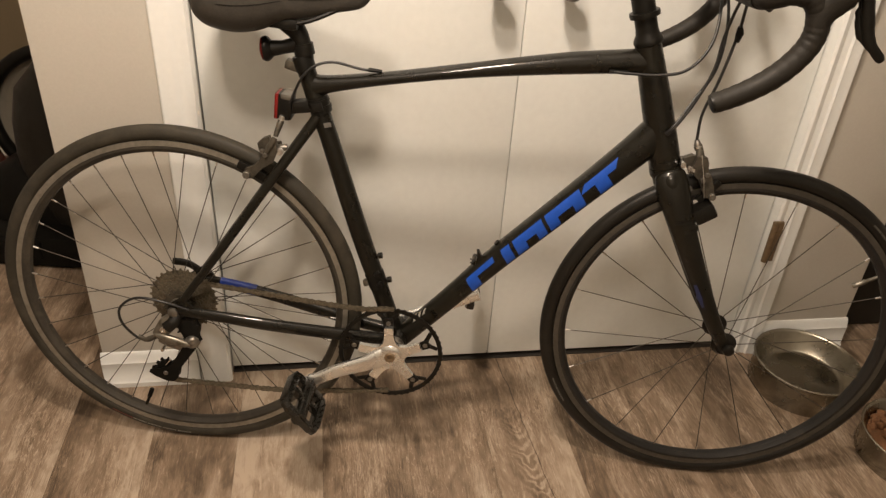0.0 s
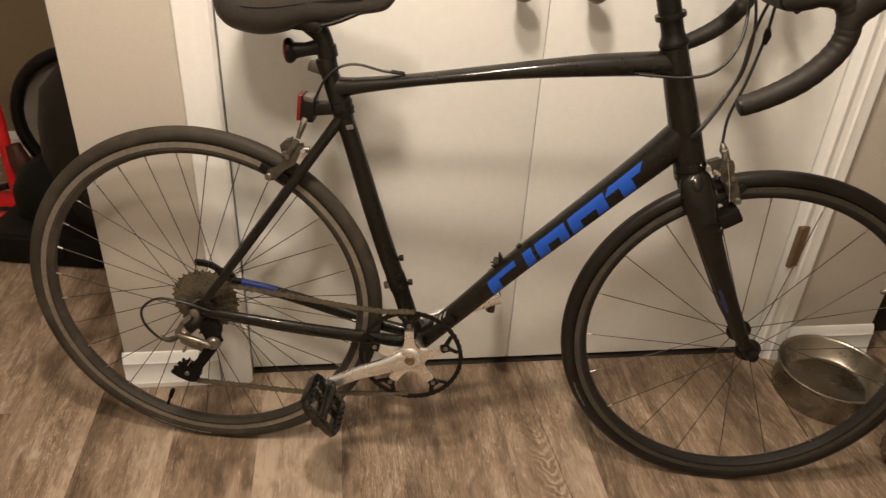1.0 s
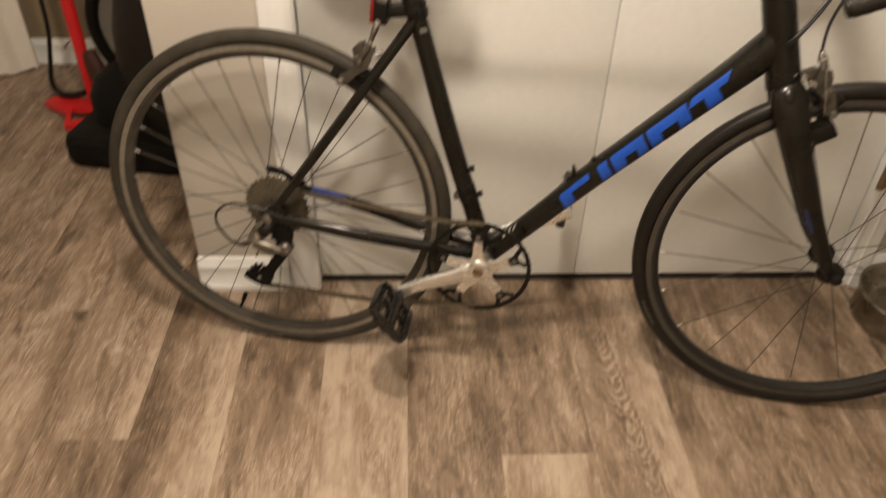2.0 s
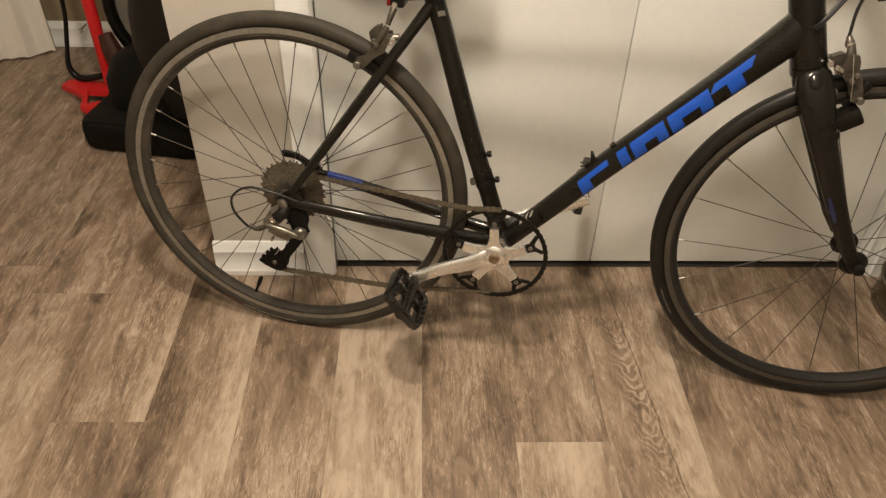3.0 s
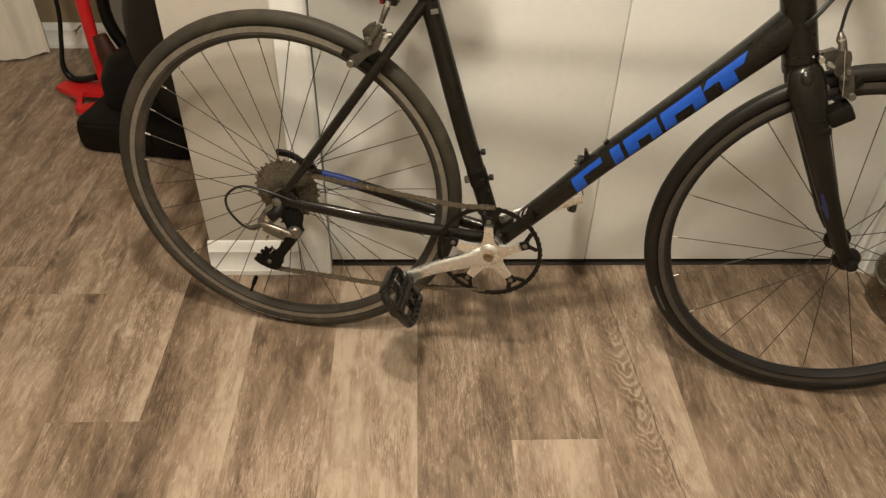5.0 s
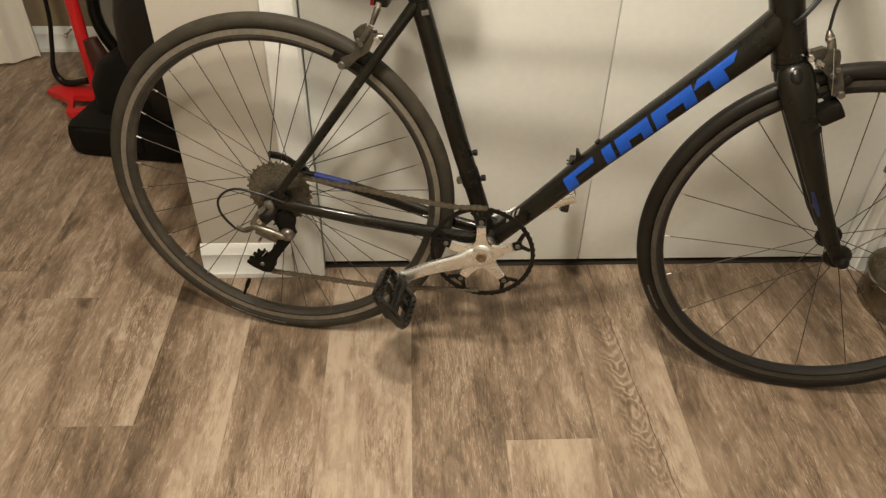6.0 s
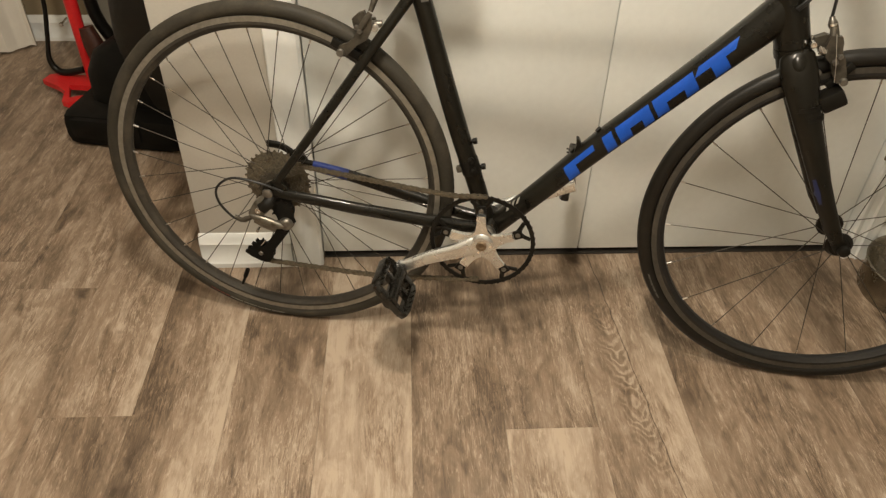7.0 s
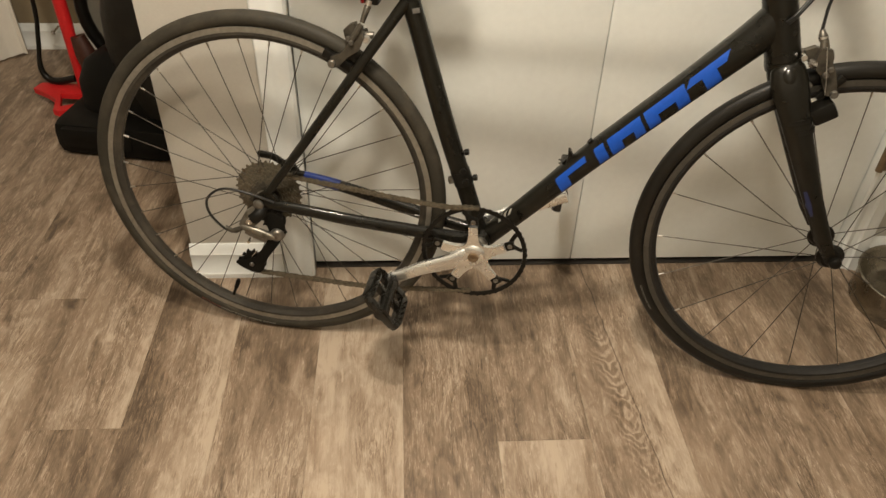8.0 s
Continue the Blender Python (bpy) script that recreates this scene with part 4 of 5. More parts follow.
part("strap_ridge", sweep(BM(), [(0.2612, 0, 0.7325), (0.2595, 0, 0.7375)], 0.0198, 22), PLASTIC, lb)
part("strap_buckle", box(BM(), (-0.009, -0.0225, -0.007), (0.009, -0.0175, 0.007), pose(0.2625, 0, 0.7300, 0, -14, 0), bevel=0.002), PLASTIC, lb)

# headset, stem, handlebar
part("headset", lathe(BM(), [(0, 0), (0.0225, 0), (0.0235, 0.003), (0.0225, 0.008), (0.0185, 0.016), (0.0175, 0.024), (0.0175, 0.042), (0.0235, 0.0425), (0.0240, 0.046), (0.0235, 0.0505), (0.0180, 0.051), (0.0180, 0.085), (0, 0.085)], 28, "Z"), PLASTIC, bike, "", pose(0.7860, 0, 0.8655, 0, -18, 0))
part("crown_race", lathe(BM(), [(0, -0.006), (0.0270, -0.006), (0.0276, 0.000), (0.0270, 0.008), (0, 0.008)], 28, "Z"), FRAME, bike, "", pose(0.8530, 0, 0.6590, 0, -18, 0))
tube("stem", [(0.757, 0, 0.952), (0.795, 0, 0.958), (0.850, 0, 0.964), (0.880, 0, 0.968)], [(0.024, 0.020), (0.018, 0.018), (0.0175, 0.018), (0.024, 0.020)], PLASTIC)
bar = part("handlebar", sweep(BM(), [(0.880, -0.17, 0.964), (0.880, 0, 0.964), (0.880, 0.17, 0.964)], [0.0135, 0.0157, 0.0135], 18, side=(0, 0, 1)), PLASTIC, bike, "black drop handlebar")
for s in (-1, 1):
    base = [(0.880, s * 0.080, 0.964), (0.880, s * 0.150, 0.964), (0.886, s * 0.182, 0.967), (0.908, s * 0.197, 0.976), (0.930, s * 0.200, 0.973), (0.9430, s * 0.200, 0.960), (0.9480, s * 0.200, 0.942), (0.9475, s * 0.200, 0.924),
            (0.9400, s * 0.200, 0.905), (0.9246, s * 0.200, 0.884), (0.9045, s * 0.200, 0.865), (0.8807, s * 0.200, 0.849), (0.8581, s * 0.200, 0.837), (0.8386, s * 0.200, 0.8285)]
    line = smooth_path(base, 9)
    radii = [0.0151 + 0.0007 * abs(math.sin(k * 0.62)) - 0.0018 * max(0.0, (k - 90) / 27) for k in range(len(line))]
    tp = part("bar_tape", sweep(BM(), line, radii, 16), TAPE, bar, "wrapped black bar tape")
    d = (Vector(base[-1]) - Vector(base[-2])).normalized()
    e = Vector(base[-1])
    part("end_plug", sweep(BM(), [e - d * 0.002, e + d * 0.003, e + d * 0.0045], [0.0132, 0.0128, 0.009], 16), PLASTIC, tp)
    hood = part("brake_hood", sweep(BM(), smooth_path([(0.9468, s * 0.200, 0.938), (0.9500, s * 0.2005, 0.956), (0.9600, s * 0.201, 0.972), (0.985, s * 0.202, 0.993), (1.006, s * 0.203, 1.012), (1.014, s * 0.203, 1.026)], 6), [(0.0150 + 0.0075 * min(1.0, k / 10), 0.0155 + 0.0015 * min(1.0, k / 10)) for k in range(16)] + [(0.019, 0.015)] * 8 + [(0.017, 0.013)] * 7, 18), TAPE, bar, "black rubber brake hood")
    part("brake_lever", sweep(BM(), smooth_path([(0.996, s * 0.202, 1.000), (1.003, s * 0.202, 0.970), (1.0110, s * 0.202, 0.945), (1.0200, s * 0.202, 0.923), (1.0420, s * 0.202, 0.900)]), [(0.0085, 0.006)] * 13 + [(0.0078, 0.005)] * 6 + [(0.0066, 0.005)] * 5 + [(0.0045, 0.004)], 12), PLASTIC, hood)
    part("shift_paddle", sweep(BM(), smooth_path([(0.994, s * 0.196, 0.985), (1.003, s * 0.195, 0.957), (1.0115, s * 0.195, 0.934), (1.0240, s * 0.196, 0.912)]), [(0.0050, 0.004)] * 5 + [(0.0095, 0.004)] * 3 + [(0.0105, 0.004)] * 6 + [(0.0080, 0.004), (0.0062, 0.004), (0.0048, 0.003), (0.0035, 0.003), (0.002, 0.002)], 12), PLASTIC, hood)


def cable(name, pts, r=0.0025, material=CABLE):
    return part(name, sweep(BM(), smooth_path(pts, 8), r, 10), material, bike, "thin black cable housing")


cable("shift_cable", [(0.905, -0.120, 0.982), (0.900, -0.050, 0.952), (0.895, -0.020, 0.890), (0.890, -0.020, 0.835), (0.870, -0.024, 0.783), (0.846, -0.029, 0.742), (0.836, -0.027, 0.727)])
cable("shift_cable", [(0.905, 0.120, 0.982), (0.904, 0.050, 0.955), (0.906, 0.010, 0.895), (0.899, 0.000, 0.830), (0.872, -0.012, 0.785), (0.844, -0.029, 0.744), (0.833, -0.027, 0.729)])
cable("brake_cable", [(0.912, -0.100, 0.985), (0.916, -0.030, 0.950), (0.918, -0.010, 0.890), (0.905, -0.010, 0.817), (0.890, -0.012, 0.762), (0.8893, -0.015, 0.719)])
cable("brake_cable", [(0.900, 0.110, 0.983), (0.893, 0.030, 0.945), (0.882, -0.012, 0.880), (0.850, -0.030, 0.838), (0.806, -0.032, 0.824), (0.735, -0.024, 0.822)])
part("cable_tie", sweep(BM(), [(0.9185, -0.009, 0.878), (0.9200, -0.010, 0.892), (0.9180, -0.012, 0.902)], [0.004, 0.0065, 0.004], 10), PLASTIC, bike)
part("cable_stop", sweep(BM(), [(0.757, -0.0225, 0.822), (0.728, -0.0205, 0.8225)], [0.0040, 0.0028], 8), PLASTIC, bike)
cable("brake_cable", [(0.354, -0.004, 0.793), (0.330, -0.006, 0.795), (0.290, -0.010, 0.8035), (0.262, -0.016, 0.7985), (0.240, -0.020, 0.780), (0.224, -0.017, 0.750), (0.2045, -0.0155, 0.711)], 0.0022)
part("cable_stop", sweep(BM(), [(0.366, -0.003, 0.7925), (0.344, -0.004, 0.7940)], [0.0028, 0.0036], 8), PLASTIC, bike)

# bottle bosses, shifter boss, front derailleur clamp and a fork-mounted bracket
for x, z in ((0.354, 0.449), (0.372, 0.400)):
    part("bottle_bolt", sweep(BM(), [(x, 0, z), (x + 0.012, 0, z + 0.004), (x + 0.0135, 0, z + 0.0045), (x + 0.020, 0, z + 0.006)], [0.0035, 0.0035, 0.0058, 0.0058], 10), PLASTIC, bike)
for x, z in ((0.5520, 0.4430), (0.5910, 0.4860)):
    part("bottle_bolt", sweep(BM(), [(x, 0, z), (x - 0.0065, 0, z + 0.0075), (x - 0.0120, 0, z + 0.0125)], [0.0045, 0.0045, 0.0058], 10), PLASTIC, bike)
part("shifter_boss", plate([(0.5440, 0.4490), (0.5470, 0.4680), (0.5455, 0.4800), (0.5500, 0.4795), (0.5560, 0.4680), (0.5640, 0.4600)], -0.0080, 0.0040, 0.0012), PLASTIC, bike)
part("clamp_band", sweep(BM(), [(0.3690, 0, 0.391), (0.3595, 0, 0.418)], 0.0178, 22), PLASTIC, bike)
part("clamp_lug", box(BM(), (-0.005, -0.006, -0.006), (0.005, 0.006, 0.006), pose(0.3455, -0.006, 0.3990, 0, -16, 0), bevel=0.003), LINK, bike)
for x, z in ((0.3640, 0.4230), (0.3700, 0.4030)):
    part("clamp_bolt", sweep(BM(), [(x, -0.010, z), (x + 0.004, -0.019, z), (x + 0.0045, -0.0215, z)], [0.0062, 0.0062, 0.0045], 10), PLASTIC, bike)
fr = part("fork_bracket", box(BM(), (-0.008, -0.020, -0.014), (0.030, 0.014, 0.014), pose(0.913, -0.026, 0.592, 0, -34, 0), bevel=0.006), PLASTIC, bike, "black plastic bracket strapped to the fork")
for k, (x, z) in enumerate(((0.8875, 0.583), (0.8960, 0.566))):
    part("strap", sweep(BM(), [(x - 0.0010, -0.038, z + 0.0035), (x + 0.0010, -0.0385, z - 0.0035)], [(0.0225, 0.0140), (0.0225, 0.0140)], 18), PLASTIC, fr)


# blue markings on the down tube
dt_line = smooth_path(DT_LINE, 5)
dt_rad = smooth_path([(a, b, 0) for a, b in DT_RADII], 5)


def on_tube(x, deg, lift=0.0007):
    """The down tube's skin at the axis place x, deg degrees above its side."""
    for i in range(len(dt_line) - 1):
        a, b = dt_line[i], dt_line[i + 1]
        if a.x <= x <= b.x or i == len(dt_line) - 2:
            f = (x - a.x) / (b.x - a.x)
            q, r = a.lerp(b, f), dt_rad[i].lerp(dt_rad[i + 1], f)
            d = (b - a).normalized()
            break
    s = Vector((0, 1, 0))
    u = d.cross(s)
    c, e = math.sin(radians(deg)), -math.cos(radians(deg))
    c, e = math.copysign(abs(c) ** 0.8, c), math.copysign(abs(e) ** 0.8, e)
    return q + u * ((r.x + lift) * c) + s * ((r.y + lift) * e)


def marking(x0, x1, lo, hi, slant, notch=None, cols=14, rows=8, material=BLUE, name="marking"):
    bm = BM()
    grid = [[bm.verts.new(on_tube(x0 + (x1 - x0) * i / cols + slant * j / rows, lo + (hi - lo) * j / rows)) for j in range(rows + 1)] for i in range(cols + 1)]
    for i in range(cols):
        for j in range(rows):
            fx, fy = (i + 0.5) / cols, (j + 0.5) / rows
            if notch and notch[0] < fx < notch[1] and notch[2] < fy < notch[3]:
                continue
            bm.faces.new((grid[i][j], grid[i + 1][j], grid[i + 1][j + 1], grid[i][j + 1]))
    for v in [v for v in bm.verts if not v.link_faces]:
        bm.verts.remove(v)
    return part(name, bm, material, frame_part)


LO, HI = -36, 36
marking(0.534, 0.578, LO, HI, 0.006, (0.34, 1.1, -0.1, 0.62))
marking(0.591, 0.6045, LO, HI, 0.006)
marking(0.610, 0.656, LO, HI, 0.006, (0.36, 0.74, -0.1, 0.50))
marking(0.661, 0.714, LO, HI, 0.006, (0.32, 0.70, -0.1, 0.50))
marking(0.735, 0.753, LO, HI, 0.004)
marking(0.718, 0.768, 8, HI, 0.010)
for k in range(3):
    marking(0.447 + 0.008 * k, 0.4515 + 0.008 * k, 40, 84 - 8 * k, 0.006, cols=3, rows=5, material=PRINT, name="small_print")

# blue patches: far chain stay with shade put in its colour, and the fork's inner side
part("marking", sweep(BM(), [(0.050, 0.0597, 0.3378), (0.086, 0.0571, 0.3330), (0.122, 0.0541, 0.3276)], [(0.0112, 0.0080), (0.0119, 0.0085), (0.0124, 0.0090)], 14), SHADED_BLUE, bike)

part("marking", sweep(BM(), [(0.9330, -0.0463, 0.4700), (0.9460, -0.0474, 0.4450), (0.9610, -0.0485, 0.4170)], [(0.0090, 0.0095), (0.0095, 0.0100), (0.0080, 0.0095)], 14), INK, bike, "dark blue patch on the fork blade")
part("sticker", box(BM(), (-0.006, -0.0006, -0.004), (0.006, 0.0006, 0.004), pose(0.2785, -0.0165, 0.7000, 0, -14, 0), bevel=0.0003), WORN, bike, "small grey sticker")

# valves and tyre print
for w, a, finish in ((rear, -111.6, BLACK), (front, 31.0, LINK)):
    d = Vector((math.cos(radians(a)), 0, math.sin(radians(a))))
    part("valve", sweep(BM(), [d * 0.289, d * 0.272, d * 0.268, d * 0.247, d * 0.245], [0.0030, 0.0030, 0.0046, 0.0046, 0.0030], 10), finish, w)
for w, a0, a1, ink in ((rear, 246, 268, PRINT), (rear, 238, 246, PATCH), (front, 36, 52, WORN), (front, 203, 214, WORN)):
    n = 44
    bm = BM()
    for k in range(n):
        if k % 11 == 10:
            continue
        aa, ab = radians(a0 + (a1 - a0) * k / n), radians(a0 + (a1 - a0) * (k + 0.70) / n)
        q = []
        for a, tilt in ((aa, 43), (ab, 43), (ab, 56), (aa, 56)):
            r = 0.3235 + 0.0142 * math.cos(radians(tilt) + 0.6)
            y = -0.0142 * math.sin(radians(tilt) + 0.6)
            q.append(bm.verts.new((r * math.cos(a), y, r * math.sin(a))))
        bm.faces.new(q)
    part("tyre_print", bm, ink, w)

# ---- pet bowls' contents ----
krng = random.Random(8)
for k in range(90):
    a, r = krng.random() * 6.283, 0.092 * math.sqrt(krng.random())
    bm = BM()
    bmesh.ops.create_icosphere(bm, subdivisions=2, radius=0.0108)
    for v in bm.verts:
        v.co *= krng.uniform(0.85, 1.12)
        v.co.z *= 0.7
    part("kibble_piece", bm, KIBBLE, food_bowl, place=pose(r * math.cos(a), r * math.sin(a), 0.049 + krng.random() * 0.013 - r * 0.06, krng.random() * 180, krng.random() * 180, 0))
part("kibble_bed", lathe(BM(), [(0.0, 0.006), (0.082, 0.006), (0.099, 0.044), (0.06, 0.049), (0.0, 0.050)], 40, "Z"), KIBBLE, food_bowl)
for k, deg in enumerate((205, 232, 259)):
    a = radians(deg)
    bm = BM()
    for du, dz, r in ((0, -0.003, 0.0060), (-0.0085, 0.005, 0.0034), (-0.003, 0.010, 0.0034), (0.004, 0.010, 0.0034), (0.0095, 0.005, 0.0034)):
        bmesh.ops.create_circle(bm, cap_ends=True, segments=14, radius=r, matrix=pose(du, -0.0008, dz, 90, 0, 0))
    part("paw_print", bm, PLASTIC, food_bowl, "black printed paw mark", place=pose(0.1108 * math.cos(a), 0.1108 * math.sin(a), 0.036, 0, 0, deg + 90))

# ---- the dim recess beside the closet ----
cleaner = thing("carpet_cleaner", "red and black upright carpet cleaner on the floor", "carpet cleaner", pose(-0.70, 0.70, 0))
O = Vector((-0.70, 0.70, 0))


def rel(*pts):
    return [Vector(p) - O for p in pts]


bm = BM()
box(bm, (-0.138, -0.150, 0.0), (0.205, 0.160, 0.105), bevel=0.035)
part("base", bm, BLACK, cleaner, "black plastic base")
part("tank", sweep(BM(), [(0.045, 0.03, 0.09), (0.045, 0.03, 0.18), (0.040, 0.035, 0.24), (0.035, 0.04, 0.27)], [(0.150, 0.115), (0.145, 0.110), (0.115, 0.09), (0.06, 0.05)], 28, square=0.7), BLACK, cleaner, "black tank")
part("front_cover", box(BM(), (-0.110, -0.160, 0.02), (0.10, -0.10, 0.085), pose(0, 0, 0.01, 0, 0, 0), bevel=0.02), BLACK, cleaner)
part("post", sweep(BM(), rel((-0.917, 0.860, 0.055), (-0.915, 0.860, 0.12), (-0.913, 0.860, 0.20), (-0.912, 0.860, 0.27), (-0.912, 0.860, 0.36), (-0.908, 0.858, 0.60), (-0.900, 0.856, 1.02)), [(0.016, 0.014), (0.017, 0.015), (0.019, 0.016), (0.020, 0.017), (0.020, 0.016), (0.019, 0.016), (0.017, 0.016)], 14), RED, cleaner, "red tubular handle post")
foot = BM()
for z in (0.030, 0.047):
    for x, y in [(-1.068, 0.830), (-1.064, 0.868), (-1.035, 0.880), (-0.905, 0.884), (-0.872, 0.840), (-0.872, 0.735), (-0.915, 0.706), (-0.935, 0.712), (-0.962, 0.775), (-1.005, 0.802)]:
        foot.verts.new((x + 0.70, y - 0.70, z))
hole = [(-0.968, 0.812), (-0.890, 0.818), (-0.888, 0.762), (-0.926, 0.737)]
for z in (0.030, 0.047):
    for x, y in hole:
        foot.verts.new((x + 0.70, y - 0.70, z))
foot.verts.ensure_lookup_table()
v = foot.verts
for k in range(10):
    foot.faces.new((v[k], v[(k + 1) % 10], v[10 + (k + 1) % 10], v[10 + k]))
for k in range(4):
    foot.faces.new((v[20 + (k + 1) % 4], v[20 + k], v[24 + k], v[24 + (k + 1) % 4]))
for o, h in ((0, 20), (10, 24)):
    for ring in ((0, 1, 2, 20, 8, 9), (2, 3, 4, 21), (2, 21, 20), (4, 5, 22), (4, 22, 21), (5, 6, 23), (5, 23, 22), (6, 7, 8, 23), (8, 20, 23)):
        pick = [v[k - 20 + h] if k >= 20 else v[k + o] for k in ring]
        foot.faces.new(pick if o else pick[::-1])
part("foot_bracket", foot, RED, cleaner, "red plastic foot with a square opening")
part("cloudy_joint", sweep(BM(), rel((-0.880, 0.850, 0.225), (-0.868, 0.846, 0.175), (-0.850, 0.842, 0.115), (-0.848, 0.842, 0.080)), [(0.022, 0.020), (0.032, 0.024), (0.034, 0.026), (0.028, 0.024)], 16), SMOKED, cleaner, "smoked red-brown joint")
part("hose", sweep(BM(), smooth_path(rel((-1.020, 0.900, 0.62), (-1.026, 0.900, 0.304), (-1.040, 0.885, 0.180), (-1.050, 0.870, 0.105), (-1.036, 0.868, 0.066), (-1.000, 0.866, 0.060), (-0.935, 0.862, 0.078)), 8), [0.0068] * 20 + [0.0068 + 0.0040 * min(1.0, k / 12) for k in range(29)], 12), PLASTIC, cleaner, "thin black hose")

hamper = thing("mesh_hamper", "round pop-up hamper with grey mesh and black rim", "hamper", pose(-0.66, 0.93, 0.0, 0, 0, 8))
rim_line = [(0.217 * math.cos(radians(a)), 0.0, 0.285 + 0.213 * math.sin(radians(a))) for a in range(0, 361, 10)]
part("rim", sweep(BM(), rim_line, 0.019, 12, side=(0, 1, 0), cap=False), PLASTIC, hamper, "black fabric rim")
bm = BM()
last = None
for k in range(9):
    ring = [bm.verts.new(((0.214 - 0.004 * k) * math.cos(radians(a)), 0.003 * k + 0.004 * math.sin(a * 0.3 + k), 0.285 + (0.210 - 0.004 * k) * math.sin(radians(a)))) for a in range(0, 360, 10)]
    if last:
        for j in range(36):
            bm.faces.new((last[j], last[(j + 1) % 36], ring[(j + 1) % 36], ring[j]))
    last = ring
bm.faces.new(last)
part("mesh_wall", bm, FABRIC, hamper, "grey mesh fabric")
part("foot", box(BM(), (-0.16, -0.02, 0.0), (0.16, 0.11, 0.075), bevel=0.02), PLASTIC, hamper)

bag = thing("duffel_bag", "soft black bag standing against the wall end", "bag", pose(-0.475, 0.74, 0, 0, 0, 8))
bag_z = [0.0, 0.05, 0.12, 0.20, 0.29, 0.38, 0.47, 0.54, 0.59, 0.61]
bag_r = [(0.12, 0.09), (0.155, 0.115), (0.185, 0.13), (0.212, 0.135), (0.220, 0.135), (0.212, 0.13), (0.188, 0.115), (0.125, 0.09), (0.075, 0.05), (0.02, 0.015)]
part("body", sweep(BM(), [(0, 0, z) for z in bag_z], bag_r, 28, side=(0, 1, 0), square=0.9), TAPE, bag)
part("strap", sweep(BM(), smooth_path([(-0.06, -0.118, 0.40), (-0.03, -0.14, 0.24), (0.02, -0.136, 0.10)]), [(0.016, 0.003)] * 13, 8), PLASTIC, bag)

curtain = thing("curtain", "white floor-length curtain hanging in soft folds", "curtain", pose(-1.285, 1.135, 0.0))
bm = BM()
last = None
for k in range(61):
    t = k / 60
    base_pt = Vector((-0.62 * t, -0.50 * t, 0))
    off = 0.011 * math.sin(t * 40) + 0.005 * math.sin(t * 97)
    p = base_pt + Vector((-0.63, 0.78, 0)) * off
    col = [bm.verts.new((p.x * (1 + 0.02 * z), p.y, z + (0.0015 * math.sin(t * 60) if z < 0.1 else 0))) for z in (0.008, 0.6, 1.2, 2.2)]
    if last:
        for j in range(3):
            bm.faces.new((last[j], last[j + 1], col[j + 1], col[j]))
    last = col
sheet = part("cloth", bm, CLOTH, curtain)
sheet.modifiers.new("thickness", "SOLIDIFY").thickness = 0.004
part("rod", cyl(BM(), (0.03, 0.03, 2.215), (-0.66, -0.53, 2.215), 0.012), TRIM, curtain)

stop = thing("door_stop", "small chrome door stop on the baseboard", "door stop", pose(-1.17, 1.14, 0.09))
part("tip", ball(BM(), (0, 0, 0), 0.008), NIPPLE, stop)
part("stem", cyl(BM(), (0, 0, 0), (-0.012, 0.055, 0), 0.004, 8), NIPPLE, stop)

# black box added to fill the dark area past the wall's right end
filler_ob = thing("filler_box", "black box added to fill the dark area beyond the wall end", "storage bin", HOUSE @ pose(1.80, 0.22, 0))
part("body", box(BM(), (-0.225, -0.17, 0.0), (0.24, 0.20, 0.62), bevel=0.02), TAPE, filler_ob)
part("rim", box(BM(), (-0.230, -0.175, 0.60), (0.245, 0.205, 0.63), bevel=0.008), PLASTIC, filler_ob)

# unseen fixture, made up to carry the lamps; its shades keep the ceiling dim
fixture = thing("added_pendant", "unseen bronze pendant light added to hold the two shaded bulbs", "pendant light", pose(LAMP[0], LAMP[1], LAMP[2] + 0.20))
part("canopy", lathe(BM(), [(0.0, 0.139), (0.065, 0.139), (0.066, 0.130), (0.055, 0.118), (0.0, 0.114)], 40, "Z"), BRASS, fixture)
part("stem", cyl(BM(), (0, 0, 0.120), (0, 0, -0.026), 0.009, 12), BRASS, fixture)
for x, y, power, radius in BULBS:
    dx, dy = x - LAMP[0], y - LAMP[1]
    part("arm", sweep(BM(), smooth_path([(0, 0, -0.020), (dx * 0.6, dy * 0.6, -0.030), (dx, dy, -0.060)]), 0.009, 10), BRASS, fixture)
    part("socket", lathe(BM(), [(0.0, -0.055), (0.016, -0.055), (0.020, -0.065), (0.020, -0.125), (0.0, -0.125)], 20, "Z", (dx, dy, 0)), BRASS, fixture)
    part("shade", lathe(BM(), [(0.020, -0.070), (0.060, -0.085), (0.105, -0.125), (0.122, -0.160), (0.119, -0.160), (0.102, -0.128), (0.058, -0.089), (0.020, -0.074)], 40, "Z", (dx, dy, 0), closed=True), BRASS, fixture, "dark bronze bowl shade added to block upward light")

# ---- floor boards, each a piece of its own ----
W, L = 0.1755, 1.22
plank_mesh = {}


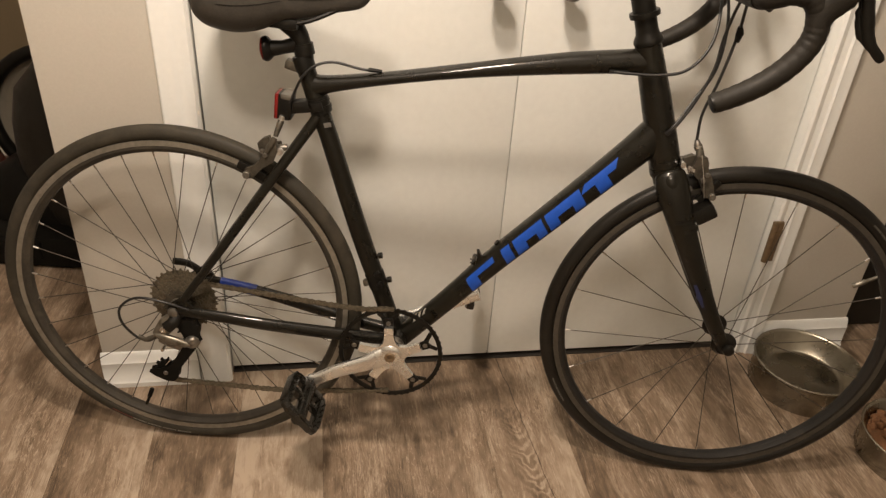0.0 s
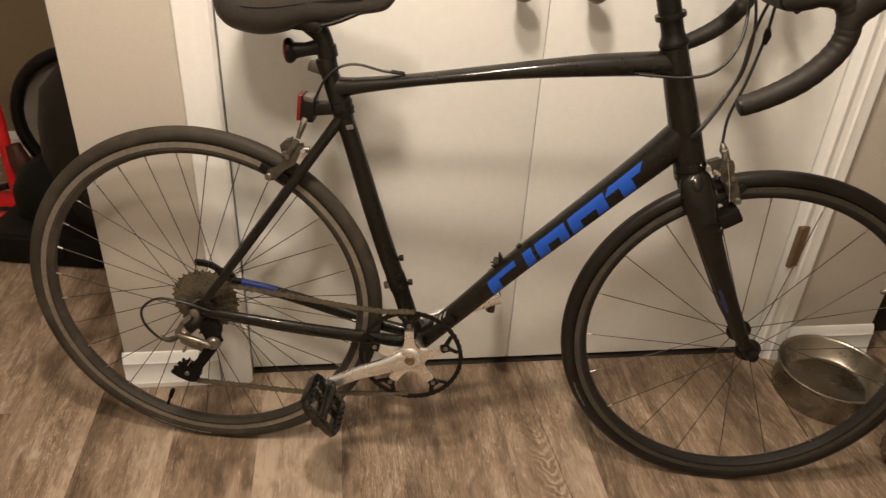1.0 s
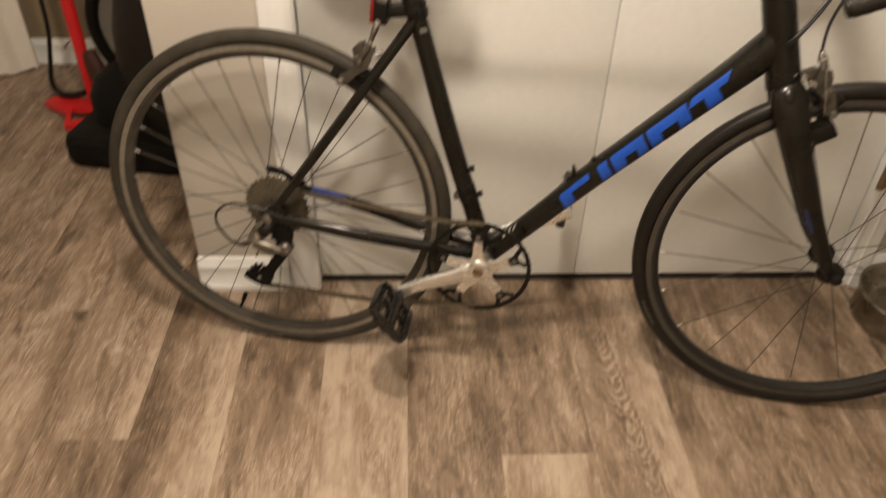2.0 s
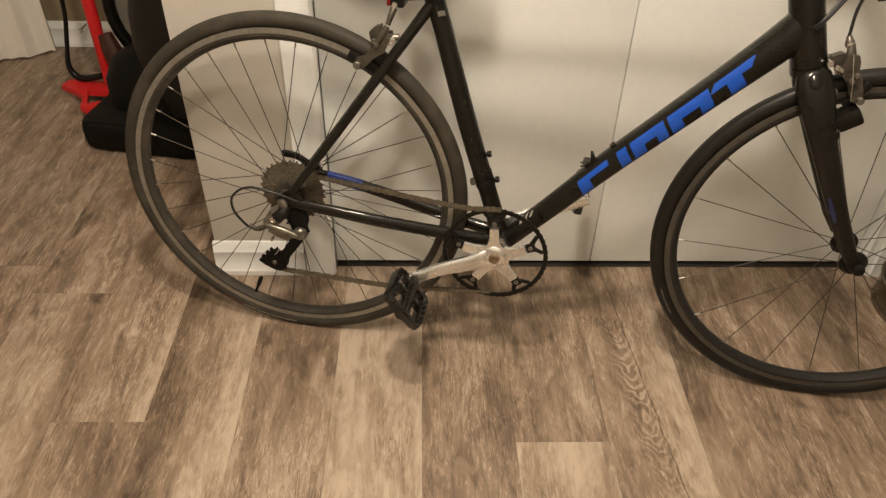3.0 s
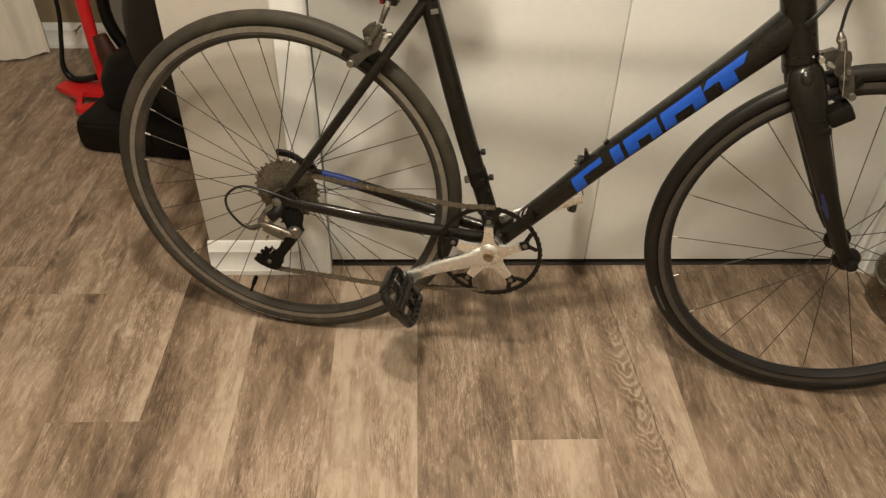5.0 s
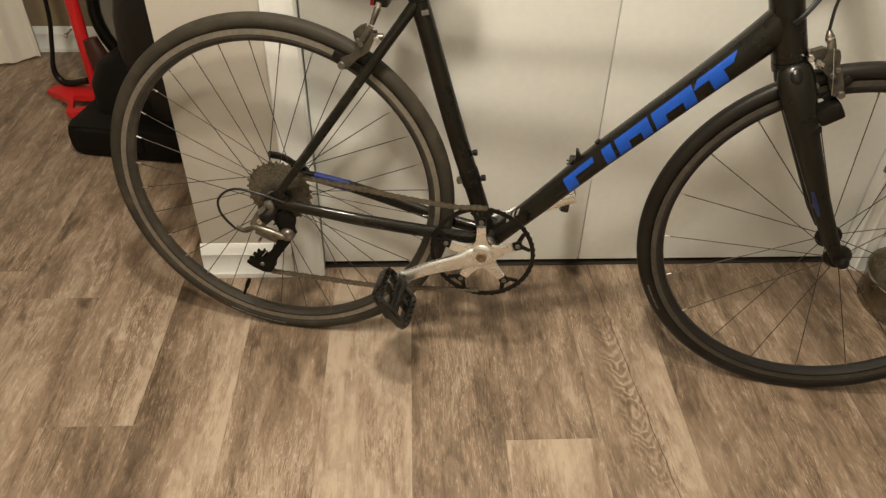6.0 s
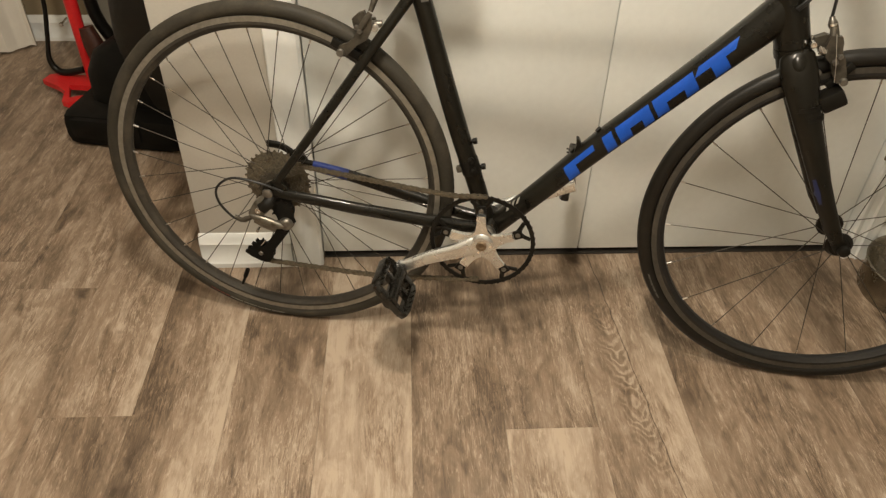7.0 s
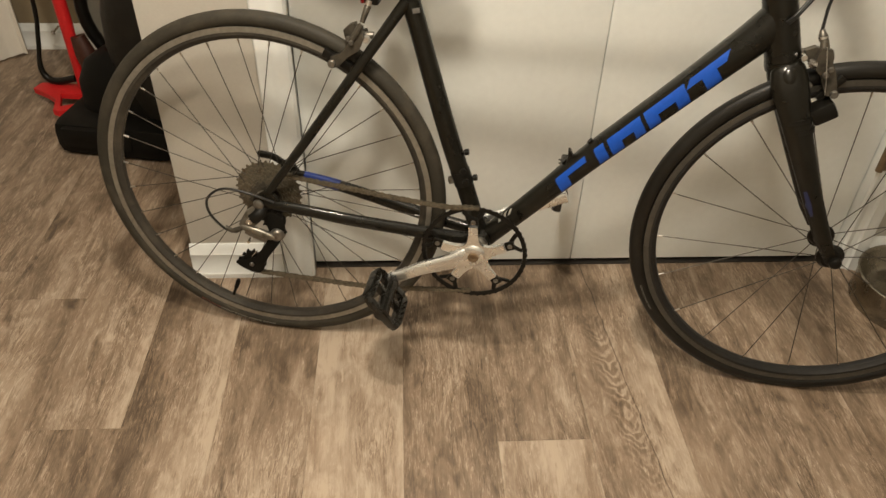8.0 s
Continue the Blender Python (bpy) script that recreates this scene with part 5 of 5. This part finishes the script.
def plank(u0, v0, v1, tone, figured, slope=0.0):
    key = (round(v1 - v0, 3),)
    if key not in plank_mesh:
        bm = BM()
        n = v1 - v0
        a, b, d = W / 2 - 0.0001, n / 2 - 0.0001, 0.0003
        ring = [[bm.verts.new((sx * x, sy * y, z)) for sx, sy in ((-1, -1), (1, -1), (1, 1), (-1, 1))] for x, y, z in ((a, b, -0.0055), (a, b, -d), (a - d, b - d, 0))]
        for p, q in zip(ring, ring[1:]):
            for k in range(4):
                bm.faces.new((p[k], p[(k + 1) % 4], q[(k + 1) % 4], q[k]))
        bm.faces.new(ring[2])
        me = bpy.data.meshes.new("plank")
        bm.to_mesh(me)
        bm.free()
        me.materials.append(PLANK)
        plank_mesh[key] = me
    ob = new("plank", plank_mesh[key])
    ob.parent = floor
    ob.matrix_basis = pose(u0 + W / 2, (v0 + v1) / 2, 0)
    ob.color = (tone, figured, slope, 1)


rng = random.Random(5)
JOINT = {0: 0.20, 1: -0.509, 2: 0.15, 3: 0.30, 4: -0.90, -1: 0.25, -2: 0.05, -3: 0.12, -4: -0.459, -5: -0.10}
# board tones; columns 4 to 7 and -6 to -10 are darkened for shade there
TONE_SHADE = {(0, 2): -0.05, (1, 3): -0.19, (1, 2): 0.21, (2, 2): 0.09, (3, 2): -0.15, (4, 3): -0.31, (4, 2): -0.24, (5, 2): -0.24, (5, 3): -0.31, (6, 2): -0.26, (6, 3): -0.34, (7, 2): -0.21, (7, 3): -0.31, (-1, 2): 0.25, (-2, 2): -0.17, (-3, 2): 0.04, (-4, 3): 0.06, (-4, 2): -0.19, (-5, 3): -0.19, (-5, 2): 0.09, (-6, 2): -0.19, (-6, 3): -0.25, (-7, 2): -0.08, (-7, 3): -0.31, (-8, 3): -0.19, (-8, 2): -0.15, (-9, 3): -0.27, (-10, 3): -0.19}
SLOPE = {(-3, 2): 0.52, (-4, 3): 0.10, (-2, 2): -0.12, (0, 2): -0.15, (2, 2): 0.20, (3, 2): -0.15}
for col in range(-16, 18):
    u0 = 0.216 + W * col
    j = JOINT.get(col, -rng.random() * L)
    cuts = [j + L * k for k in range(-3, 3)]
    for k, (a, b) in enumerate(zip(cuts, cuts[1:])):
        a, b = max(a, -2.40), min(b, 1.23)
        if b - a > 0.03:
            plank(u0, a, b, TONE_SHADE.get((col, k), rng.uniform(-0.11, 0.09)), 1.0 if (col, k) == (2, 2) else 0.0, SLOPE.get((col, k), 0.0))
